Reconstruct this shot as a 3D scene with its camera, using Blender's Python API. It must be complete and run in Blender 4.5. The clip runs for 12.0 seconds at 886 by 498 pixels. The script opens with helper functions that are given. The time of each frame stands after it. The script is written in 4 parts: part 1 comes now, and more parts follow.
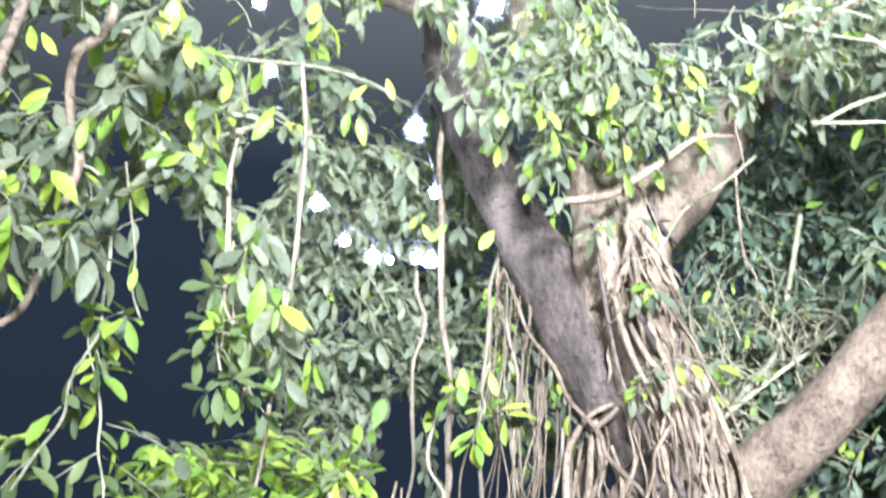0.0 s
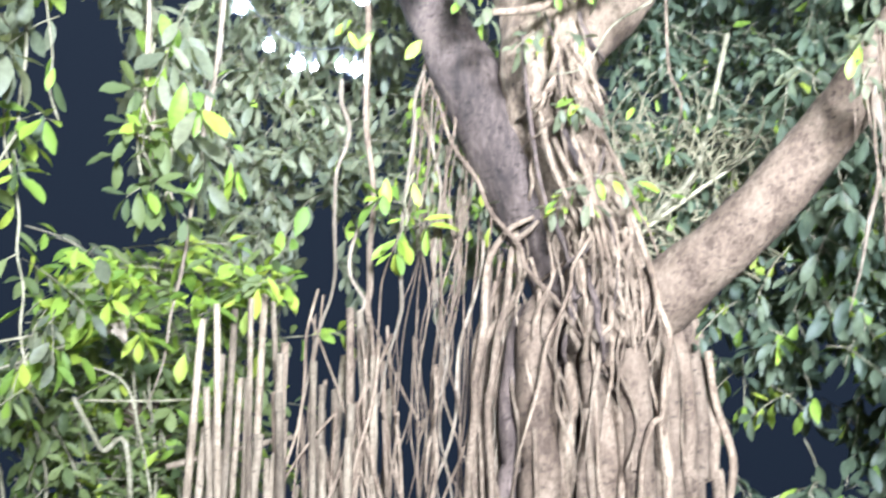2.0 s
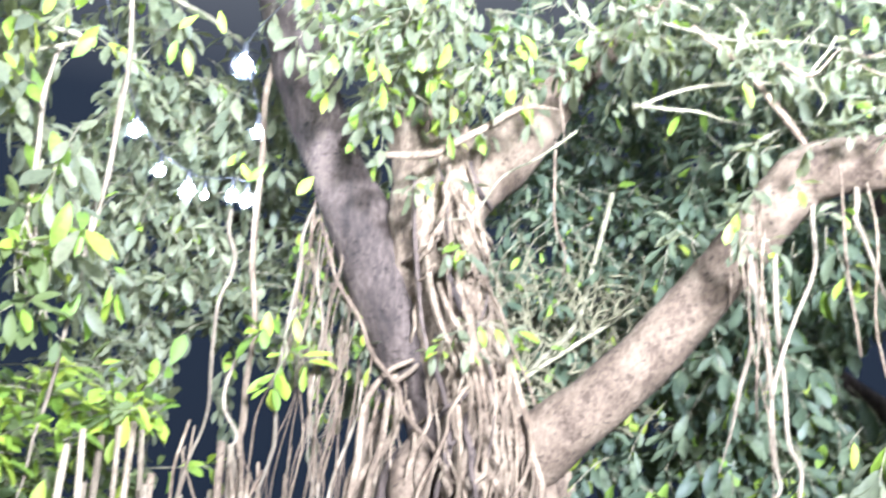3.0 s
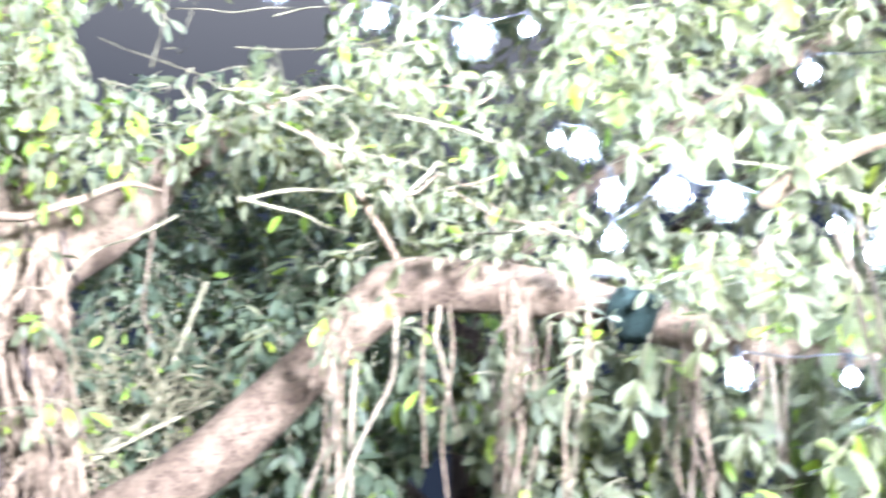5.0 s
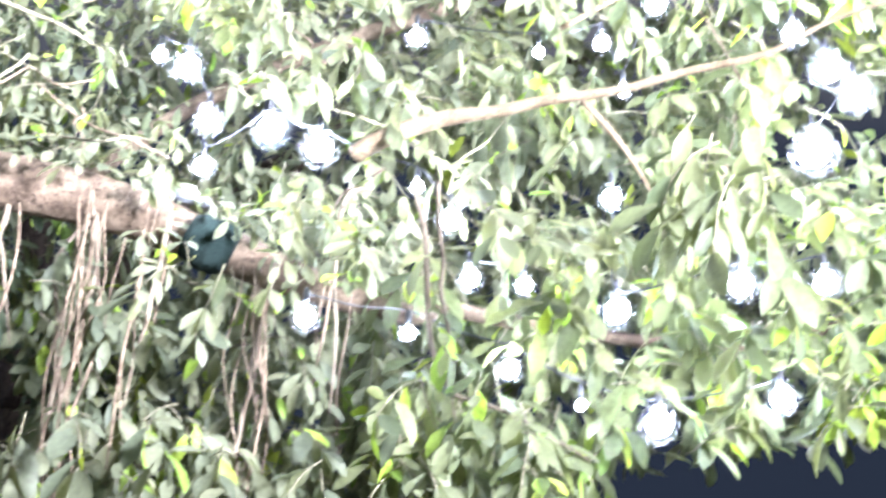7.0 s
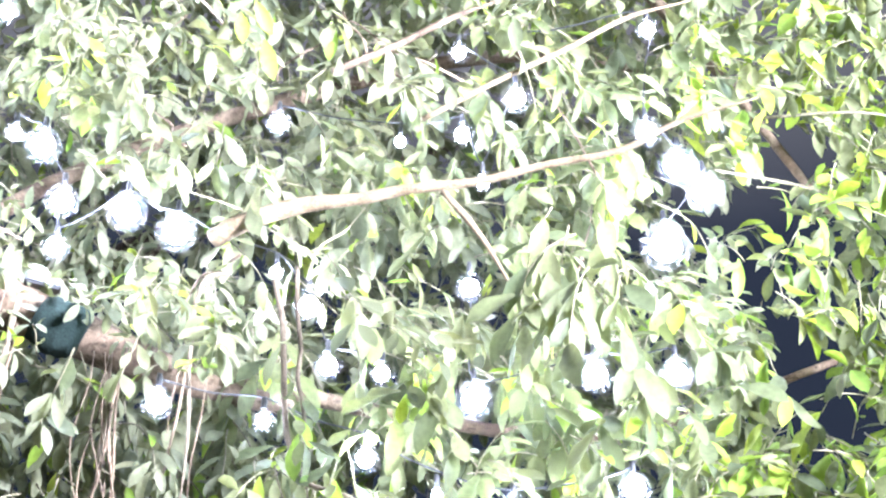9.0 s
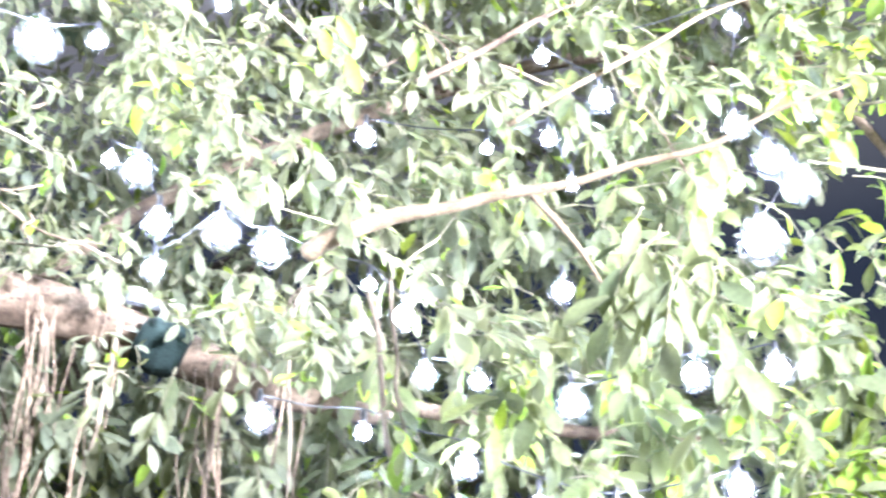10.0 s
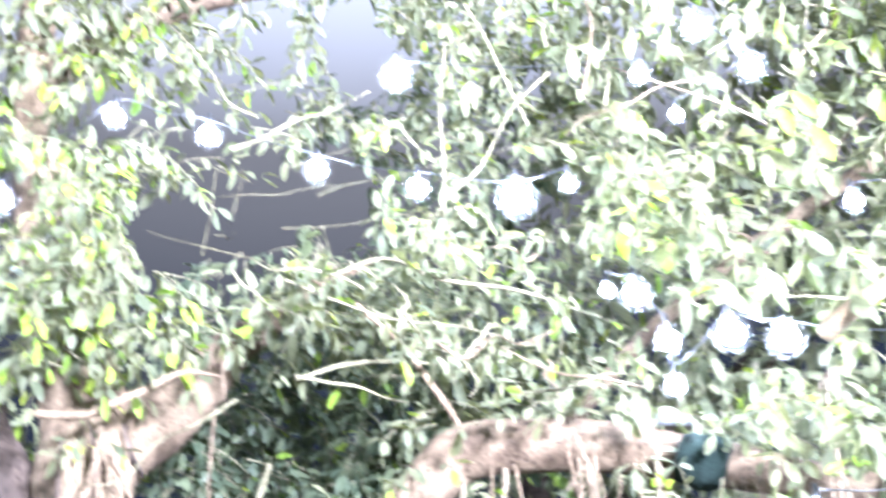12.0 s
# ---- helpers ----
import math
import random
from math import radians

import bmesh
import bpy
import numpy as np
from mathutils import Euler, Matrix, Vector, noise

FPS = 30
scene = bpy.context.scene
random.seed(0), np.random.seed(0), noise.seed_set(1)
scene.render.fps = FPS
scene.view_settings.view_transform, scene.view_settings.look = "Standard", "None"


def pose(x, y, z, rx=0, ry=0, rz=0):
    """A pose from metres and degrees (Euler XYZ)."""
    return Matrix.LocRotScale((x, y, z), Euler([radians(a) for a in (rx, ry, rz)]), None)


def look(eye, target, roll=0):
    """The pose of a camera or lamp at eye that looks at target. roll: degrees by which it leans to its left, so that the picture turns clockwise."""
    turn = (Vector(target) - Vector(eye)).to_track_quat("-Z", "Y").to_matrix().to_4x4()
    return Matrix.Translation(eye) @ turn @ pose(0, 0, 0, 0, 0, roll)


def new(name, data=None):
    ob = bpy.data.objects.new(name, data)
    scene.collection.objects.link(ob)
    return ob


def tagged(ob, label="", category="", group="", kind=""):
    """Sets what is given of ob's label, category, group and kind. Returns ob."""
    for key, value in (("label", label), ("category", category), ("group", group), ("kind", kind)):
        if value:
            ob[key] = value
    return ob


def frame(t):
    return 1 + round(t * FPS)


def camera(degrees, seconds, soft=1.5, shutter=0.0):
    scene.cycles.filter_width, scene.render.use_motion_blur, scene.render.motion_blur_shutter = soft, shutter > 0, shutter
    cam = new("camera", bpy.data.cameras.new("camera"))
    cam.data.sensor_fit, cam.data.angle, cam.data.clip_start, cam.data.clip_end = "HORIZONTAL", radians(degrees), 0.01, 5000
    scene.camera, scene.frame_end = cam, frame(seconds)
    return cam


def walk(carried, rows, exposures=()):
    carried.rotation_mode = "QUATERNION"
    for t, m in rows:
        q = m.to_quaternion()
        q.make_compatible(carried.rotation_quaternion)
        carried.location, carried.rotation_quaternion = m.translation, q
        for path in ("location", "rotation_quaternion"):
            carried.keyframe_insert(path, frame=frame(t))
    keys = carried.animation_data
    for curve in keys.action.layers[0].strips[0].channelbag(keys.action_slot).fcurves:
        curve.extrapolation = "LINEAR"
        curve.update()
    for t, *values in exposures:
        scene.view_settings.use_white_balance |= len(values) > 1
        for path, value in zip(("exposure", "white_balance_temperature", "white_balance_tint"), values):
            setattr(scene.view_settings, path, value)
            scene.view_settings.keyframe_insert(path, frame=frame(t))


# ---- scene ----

# ---------------------------------------------------------------- camera
EYE = 1.6
cam = camera(38.0, 12.0, soft=2.3, shutter=0.6)
ROWS = [
    (0.0, 0.01, 24.0, 0.02), (0.5, -0.78, 20.97, 0.53), (1.0, -2.38, 16.94, 0.09), (1.5, -2.43, 14.8, 0.13),
    (2.0, -3.66, 15.59, -0.21), (2.5, -6.88, 18.84, -0.98), (2.7, -8.01, 20.27, -1.55), (4.3, -20.25, 25.45, -1.41),
    (4.5, -22.38, 25.6, -1.39), (5.0, -29.13, 26.68, -1.19), (5.5, -36.89, 27.01, -0.86), (6.0, -43.28, 25.28, -0.35),
    (6.5, -46.51, 23.08, -0.41), (7.0, -49.53, 24.1, -1.29), (7.5, -53.95, 26.37, -1.74), (7.7, -55.14, 26.87, -1.84),
    (9.3, -55.06, 28.23, 1.0), (9.5, -53.67, 28.17, 0.95), (10.0, -50.8, 28.4, 0.9), (10.5, -45.0, 28.73, 0.8),
    (11.0, -38.25, 29.94, 0.95), (11.5, -31.4, 31.57, 1.1), (12.0, -24.5, 33.97, 2.0),
]
EXPOSURES = [(0.0, 1.4, 5170, 10), (1.5, 1.33, 5200, 11), (2.7, 1.6, 5150, 13), (4.5, 1.65, 5200, 17), (5.5, 1.88, 5220, 19), (6.5, 1.58, 5400, 19),
             (7.5, 1.49, 5400, 20), (9.5, 1.6, 5350, 21), (10.5, 1.65, 5320, 20), (12.0, 1.74, 5180, 20)]
walk(cam, [(t, pose(0, 0, EYE, 90 + pitch, roll, yaw)) for t, yaw, pitch, roll in ROWS], EXPOSURES)

# ---------------------------------------------------------------- night sky and flood lamp light
world = bpy.data.worlds.new("night")
scene.world = world
world.use_nodes = True
# dark navy low down, paler lamp-lit haze overhead
wt = world.node_tree
way = wt.nodes.new("ShaderNodeTexCoord")
split = wt.nodes.new("ShaderNodeSeparateXYZ")
haze = wt.nodes.new("ShaderNodeValToRGB")
for e, (at, col) in zip((haze.color_ramp.elements[0], haze.color_ramp.elements[1], haze.color_ramp.elements.new(0.48), haze.color_ramp.elements.new(0.6)),
                        ((0.0, (0.0066, 0.0088, 0.0126)), (1.0, (0.42, 0.40, 0.365)), (0.46, (0.0118, 0.0146, 0.0192)), (0.62, (0.084, 0.079, 0.071)))):
    e.position, e.color = at, (*col, 1)
wt.links.new(way.outputs["Generated"], split.inputs[0])
wt.links.new(split.outputs["Z"], haze.inputs[0])
wt.links.new(haze.outputs[0], wt.nodes["Background"].inputs["Color"])
wt.nodes["Background"].inputs["Strength"].default_value = 1.0

FLOOD = Vector((1.0, -5.2, 3.0))
flood_data = bpy.data.lights.new("flood", "AREA")
flood_data.shape, flood_data.size, flood_data.size_y, flood_data.spread = "RECTANGLE", 1.8, 1.1, radians(90)
flood_data.energy, flood_data.color = 1450, (1.0, 0.97, 0.94)
flood_light = new("flood_light", flood_data)
flood_light.matrix_world = look(FLOOD, (1.9, 3.6, 7.0))


# ---------------------------------------------------------------- materials
def material(name):
    m = bpy.data.materials.new(name)
    m.use_nodes = True
    nt = m.node_tree
    return m, nt, nt.nodes["Principled BSDF"]


def node(nt, kind, **values):
    n = nt.nodes.new(kind)
    for key, value in values.items():
        n.inputs[key].default_value = value
    return n


def ramp(nt, source, stops):
    r = nt.nodes.new("ShaderNodeValToRGB")
    while len(r.color_ramp.elements) < len(stops):
        r.color_ramp.elements.new(0.5)
    for e, (p, c) in zip(r.color_ramp.elements, stops):
        e.position, e.color = p, (*c, 1)
    nt.links.new(source, r.inputs[0])
    return r.outputs[0]


def bark(name, dark, mid, light, scale=9.0, rough=0.85, bump=0.9, streak=3.0, flecks=0.9):
    """Bark or root skin: blotches, streaks along the height and fine grain, with relief."""
    m, nt, bsdf = material(name)
    co = nt.nodes.new("ShaderNodeTexCoord")
    mp = node(nt, "ShaderNodeMapping", Scale=(1, 1, 1 / streak))
    nt.links.new(co.outputs["Object"], mp.inputs[0])
    big = node(nt, "ShaderNodeTexNoise", Scale=scale, Detail=6.0, Roughness=0.65)
    fine = node(nt, "ShaderNodeTexNoise", Scale=scale * 9, Detail=5.0, Roughness=0.7)
    spots = node(nt, "ShaderNodeTexVoronoi", Scale=scale * 5)
    for n in (big, fine, spots):
        nt.links.new(mp.outputs[0], n.inputs["Vector"])
    mix = node(nt, "ShaderNodeMath")
    mix.operation = "MULTIPLY_ADD"
    mix.inputs[1].default_value = 0.45
    nt.links.new(fine.outputs["Fac"], mix.inputs[0])
    half = node(nt, "ShaderNodeMath")
    half.operation = "MULTIPLY"
    half.inputs[1].default_value = 0.6
    nt.links.new(big.outputs["Fac"], half.inputs[0])
    nt.links.new(half.outputs[0], mix.inputs[2])
    col = ramp(nt, mix.outputs[0], [(0.40, dark), (0.51, mid), (0.63, light)])
    # dark scars and flecks across the stem
    cross = node(nt, "ShaderNodeMapping", Scale=(1, 1, 2.2))
    nt.links.new(co.outputs["Object"], cross.inputs[0])
    scar = node(nt, "ShaderNodeTexNoise", Scale=scale * 4.5, Detail=3.0, Roughness=0.55)
    nt.links.new(cross.outputs[0], scar.inputs["Vector"])
    mask = ramp(nt, scar.outputs["Fac"], [(0.33, (0.32, 0.30, 0.28)), (0.42, (1, 1, 1))])
    flecked = node(nt, "ShaderNodeMixRGB")
    flecked.blend_type = "MULTIPLY"
    flecked.inputs[0].default_value = flecks
    nt.links.new(col, flecked.inputs[1])
    nt.links.new(mask, flecked.inputs[2])
    info = nt.nodes.new("ShaderNodeObjectInfo")
    tone = node(nt, "ShaderNodeMath")
    tone.operation = "MULTIPLY_ADD"
    tone.inputs[1].default_value, tone.inputs[2].default_value = 0.55, 0.72
    nt.links.new(info.outputs["Random"], tone.inputs[0])
    own = node(nt, "ShaderNodeHueSaturation")
    nt.links.new(tone.outputs[0], own.inputs["Value"])
    nt.links.new(flecked.outputs[0], own.inputs["Color"])
    nt.links.new(own.outputs[0], bsdf.inputs["Base Color"])
    bsdf.inputs["Roughness"].default_value = rough
    bsdf.inputs["Specular IOR Level"].default_value = 0.25
    b1 = node(nt, "ShaderNodeBump", Strength=bump, Distance=0.012)
    nt.links.new(mix.outputs[0], b1.inputs["Height"])
    b2 = node(nt, "ShaderNodeBump", Strength=bump * 0.5, Distance=0.006)
    nt.links.new(spots.outputs["Distance"], b2.inputs["Height"])
    nt.links.new(b1.outputs[0], b2.inputs["Normal"])
    nt.links.new(b2.outputs[0], bsdf.inputs["Normal"])
    return m


def leaf_material(name, stops, clear, rough=0.54):
    """A waxy leaf that lets some light through; every leaf has its own shade, with paler veins."""
    m, nt, bsdf = material(name)
    geo, info = nt.nodes.new("ShaderNodeNewGeometry"), nt.nodes.new("ShaderNodeObjectInfo")
    add = node(nt, "ShaderNodeMath")
    add.operation = "ADD"
    nt.links.new(geo.outputs["Random Per Island"], add.inputs[0])
    nt.links.new(info.outputs["Random"], add.inputs[1])
    fr = node(nt, "ShaderNodeMath")
    fr.operation = "FRACT"
    nt.links.new(add.outputs[0], fr.inputs[0])
    col = ramp(nt, fr.outputs[0], stops)
    grain = node(nt, "ShaderNodeTexNoise", Scale=60.0, Detail=4.0)
    co = nt.nodes.new("ShaderNodeTexCoord")
    nt.links.new(co.outputs["Object"], grain.inputs["Vector"])
    hue = node(nt, "ShaderNodeHueSaturation")
    mul = node(nt, "ShaderNodeMath")
    mul.operation = "MULTIPLY_ADD"
    mul.inputs[1].default_value, mul.inputs[2].default_value = 0.9, 0.55
    nt.links.new(grain.outputs["Fac"], mul.inputs[0])
    nt.links.new(mul.outputs[0], hue.inputs["Value"])
    nt.links.new(col, hue.inputs["Color"])
    nt.links.new(hue.outputs[0], bsdf.inputs["Base Color"])
    bsdf.inputs["Roughness"].default_value = rough
    bsdf.inputs["Specular IOR Level"].default_value = 0.35
    bump = node(nt, "ShaderNodeBump", Strength=0.25, Distance=0.004)
    nt.links.new(grain.outputs["Fac"], bump.inputs["Height"])
    nt.links.new(bump.outputs[0], bsdf.inputs["Normal"])
    tr = nt.nodes.new("ShaderNodeBsdfTranslucent")
    warm = node(nt, "ShaderNodeMixRGB")
    warm.blend_type = "MULTIPLY"
    warm.inputs[0].default_value, warm.inputs[2].default_value = 1.0, (1.3, 1.3, 0.8, 1)
    nt.links.new(hue.outputs[0], warm.inputs[1])
    nt.links.new(warm.outputs[0], tr.inputs["Color"])
    mx = node(nt, "ShaderNodeMixShader", Fac=clear)
    nt.links.new(bsdf.outputs[0], mx.inputs[1])
    nt.links.new(tr.outputs[0], mx.inputs[2])
    nt.links.new(mx.outputs[0], nt.nodes["Material Output"].inputs["Surface"])
    return m


def plain(name, color, rough=0.5, metal=0.0, grain=0.15):
    m, nt, bsdf = material(name)
    n = node(nt, "ShaderNodeTexNoise", Scale=40.0, Detail=4.0)
    lo, hi = [c * (1 - grain) for c in color], [min(1, c * (1 + grain)) for c in color]
    nt.links.new(ramp(nt, n.outputs["Fac"], [(0.3, lo), (0.7, hi)]), bsdf.inputs["Base Color"])
    bsdf.inputs["Roughness"].default_value, bsdf.inputs["Metallic"].default_value = rough, metal
    return m


BARK = bark("grey_brown_bark", (0.046, 0.031, 0.020), (0.098, 0.070, 0.046), (0.156, 0.117, 0.079), 8.0, streak=1.5, flecks=0.85)
# dark bark whose tone also carries the shade on the leaning stem
BARK_DARK_SHADED = bark("dark_bark_with_shade", (0.022, 0.016, 0.013), (0.052, 0.038, 0.030), (0.115, 0.086, 0.068), 7.0)
ROOT = bark("pale_root_skin", (0.056, 0.038, 0.024), (0.136, 0.099, 0.065), (0.242, 0.186, 0.126), 13.0, bump=0.8, streak=3.0, flecks=0.7)
PALE = bark("pale_hanging_root", (0.073, 0.056, 0.037), (0.147, 0.117, 0.080), (0.236, 0.195, 0.140), 16.0, bump=0.5, streak=4.0, flecks=0.5)
TWIG = bark("green_brown_twig", (0.07, 0.068, 0.036), (0.16, 0.146, 0.088), (0.26, 0.236, 0.16), 20.0, bump=0.3, streak=1.0)
STAKE = bark("weathered_pole_wood", (0.057, 0.042, 0.027), (0.138, 0.107, 0.070), (0.245, 0.198, 0.136), 14.0, bump=0.5, streak=5.0, flecks=0.8)
TAN = bark("tan_young_bark", (0.09, 0.065, 0.036), (0.165, 0.122, 0.072), (0.24, 0.185, 0.115), 14.0, bump=0.4, streak=1.0, flecks=0.5)
BRUSH = bark("olive_brown_twig", (0.045, 0.043, 0.022), (0.105, 0.095, 0.052), (0.18, 0.16, 0.10), 20.0, bump=0.3, streak=1.0)
LEAF = leaf_material("mature_leaf", [(0.0, (0.080, 0.094, 0.056)), (0.5, (0.133, 0.144, 0.086)), (1.0, (0.185, 0.190, 0.112))], 0.5)
SHRUB = leaf_material("shrub_leaf", [(0.0, (0.062, 0.086, 0.034)), (0.5, (0.115, 0.145, 0.050)), (1.0, (0.165, 0.195, 0.068))], 0.48)
OLIVE = leaf_material("olive_leaf", [(0.0, (0.073, 0.091, 0.048)), (0.5, (0.124, 0.142, 0.070)), (1.0, (0.176, 0.190, 0.094))], 0.5)
# green leaf colour darkened for foliage that gets less light
LEAF_LESS_LIT = leaf_material("less_lit_green_leaf", [(0.0, (0.040, 0.058, 0.036)), (0.5, (0.070, 0.090, 0.053)), (1.0, (0.108, 0.128, 0.072))], 0.45)
YOUNG = leaf_material("young_leaf", [(0.0, (0.11, 0.18, 0.028)), (0.6, (0.21, 0.30, 0.034)), (1.0, (0.31, 0.36, 0.045))], 0.45)
DRY = plain("dry_leaf", (0.28, 0.23, 0.17), 0.8)
BLACK = plain("black_plastic", (0.015, 0.016, 0.018), 0.4)
DARK_PATCH = plain("dark_green_patch", (0.011, 0.018, 0.016), 0.95, grain=0.6)
DARK_PATCH.node_tree.nodes["Principled BSDF"].inputs["Specular IOR Level"].default_value = 0.08
SOIL = bark("dark_soil", (0.02, 0.016, 0.012), (0.05, 0.04, 0.03), (0.09, 0.075, 0.05), 3.0, streak=1.0)
STEEL = plain("galvanised_steel", (0.45, 0.46, 0.47), 0.45, 0.9)
GLOW, _nt, _b = material("lit_bulb_glass")
_b.inputs["Base Color"].default_value = (0.9, 0.9, 0.9, 1)
_b.inputs["Emission Color"].default_value = (0.92, 0.965, 1.0, 1)
_b.inputs["Emission Strength"].default_value = 96.0
# globe glass that imitates the soft glare round a lit bulb
HALO_GLASS, _nt, _b = material("frosted_halo_glass")
_clear, _frost, _shine = _nt.nodes.new("ShaderNodeBsdfTransparent"), _nt.nodes.new("ShaderNodeBsdfTranslucent"), _nt.nodes.new("ShaderNodeBsdfGlossy")
_shine.inputs["Roughness"].default_value = 0.08
_one, _two = node(_nt, "ShaderNodeMixShader", Fac=0.025), node(_nt, "ShaderNodeMixShader", Fac=0.014)
_nt.links.new(_clear.outputs[0], _one.inputs[1])
_nt.links.new(_shine.outputs[0], _one.inputs[2])
_nt.links.new(_one.outputs[0], _two.inputs[1])
_nt.links.new(_frost.outputs[0], _two.inputs[2])
_nt.links.new(_two.outputs[0], _nt.nodes["Material Output"].inputs["Surface"])
_nt.nodes.remove(_b)
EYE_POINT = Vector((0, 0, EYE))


# ---------------------------------------------------------------- geometry helpers
def spot(bearing, rise, distance):
    """A place fitted to the camera's view: its bearing from the camera (degrees clockwise from north), its rise above
    eye level and its ground distance.
    """
    b = radians(bearing)
    return Vector((distance * math.sin(b), distance * math.cos(b), EYE + distance * math.tan(radians(rise))))


def link(name, mesh, parent=None, label=""):
    ob = new(name, mesh)
    ob.parent = parent
    return tagged(ob, label)


def mesh_of(name, verts, faces, mat, smooth=True):
    me = bpy.data.meshes.new(name)
    me.from_pydata([tuple(v) for v in verts], [], faces)
    me.materials.append(mat)
    if smooth:
        me.shade_smooth()
    return me


def curve_points(pts, steps):
    """A smooth line (Catmull-Rom) through the points."""
    p = [Vector(q) for q in pts]
    p = [p[0] * 2 - p[1]] + p + [p[-1] * 2 - p[-2]]
    out = []
    for i in range(1, len(p) - 2):
        for k in range(steps):
            t = k / steps
            a, b, c, d = p[i - 1], p[i], p[i + 1], p[i + 2]
            out.append(0.5 * (2 * b + (c - a) * t + (2 * a - 5 * b + 4 * c - d) * t * t + (3 * b - a - 3 * c + d) * t ** 3))
    return out + [p[-2]]


def tube_geometry(pts, radii, sides=8, steps=6, lump=0.0, grain=6.0, base=0):
    """Vertices and faces of a tapering, lumpy, closed tube along the points."""
    line = curve_points(pts, steps)
    n = len(line)
    rad = np.interp(np.linspace(0, 1, n), np.linspace(0, 1, len(radii)), radii)
    verts, faces = [], []
    side = None
    for i, c in enumerate(line):
        way = (line[min(i + 1, n - 1)] - line[max(i - 1, 0)]).normalized()
        if side is None:
            side = way.orthogonal().normalized()
        side = (side - way * side.dot(way)).normalized()
        other = way.cross(side)
        for k in range(sides):
            a = 2 * math.pi * k / sides
            out = side * math.cos(a) + other * math.sin(a)
            r = rad[i]
            if lump:
                r *= 1 + lump * noise.noise((c + out * r * 2.5) * grain) + 0.4 * lump * noise.noise((c + out * r) * grain * 3.5)
            verts.append(c + out * r)
    for i in range(n - 1):
        for k in range(sides):
            a, b = i * sides + k, i * sides + (k + 1) % sides
            faces.append((base + a, base + b, base + b + sides, base + a + sides))
    faces.append(tuple(base + k for k in reversed(range(sides))))
    faces.append(tuple(base + (n - 1) * sides + k for k in range(sides)))
    return verts, faces


def tube(name, pts, radii, mat, parent=None, sides=8, steps=6, lump=0.0, grain=6.0, label=""):
    v, f = tube_geometry(pts, radii, sides, steps, lump, grain)
    return link(name, mesh_of(name, v, f, mat), parent, label)


def view_fitted(rows, distance):
    """Points and radii fitted to the camera's view, from rows of bearing, rise and half width in degrees; distance is
    one number, or one at each end.
    """
    d = np.linspace(distance[0], distance[1], len(rows)) if isinstance(distance, tuple) else [distance] * len(rows)
    pts = [spot(b, e, q) for (b, e, _), q in zip(rows, d)]
    return pts, [max(0.003, radians(w) * q / math.cos(radians(e))) for (_, e, w), q in zip(rows, d)]


def thing(name, at, label, category, group="", kind=""):
    ob = new(name)
    ob.location = at
    bpy.context.view_layer.update()
    return tagged(ob, label, category, group, kind)


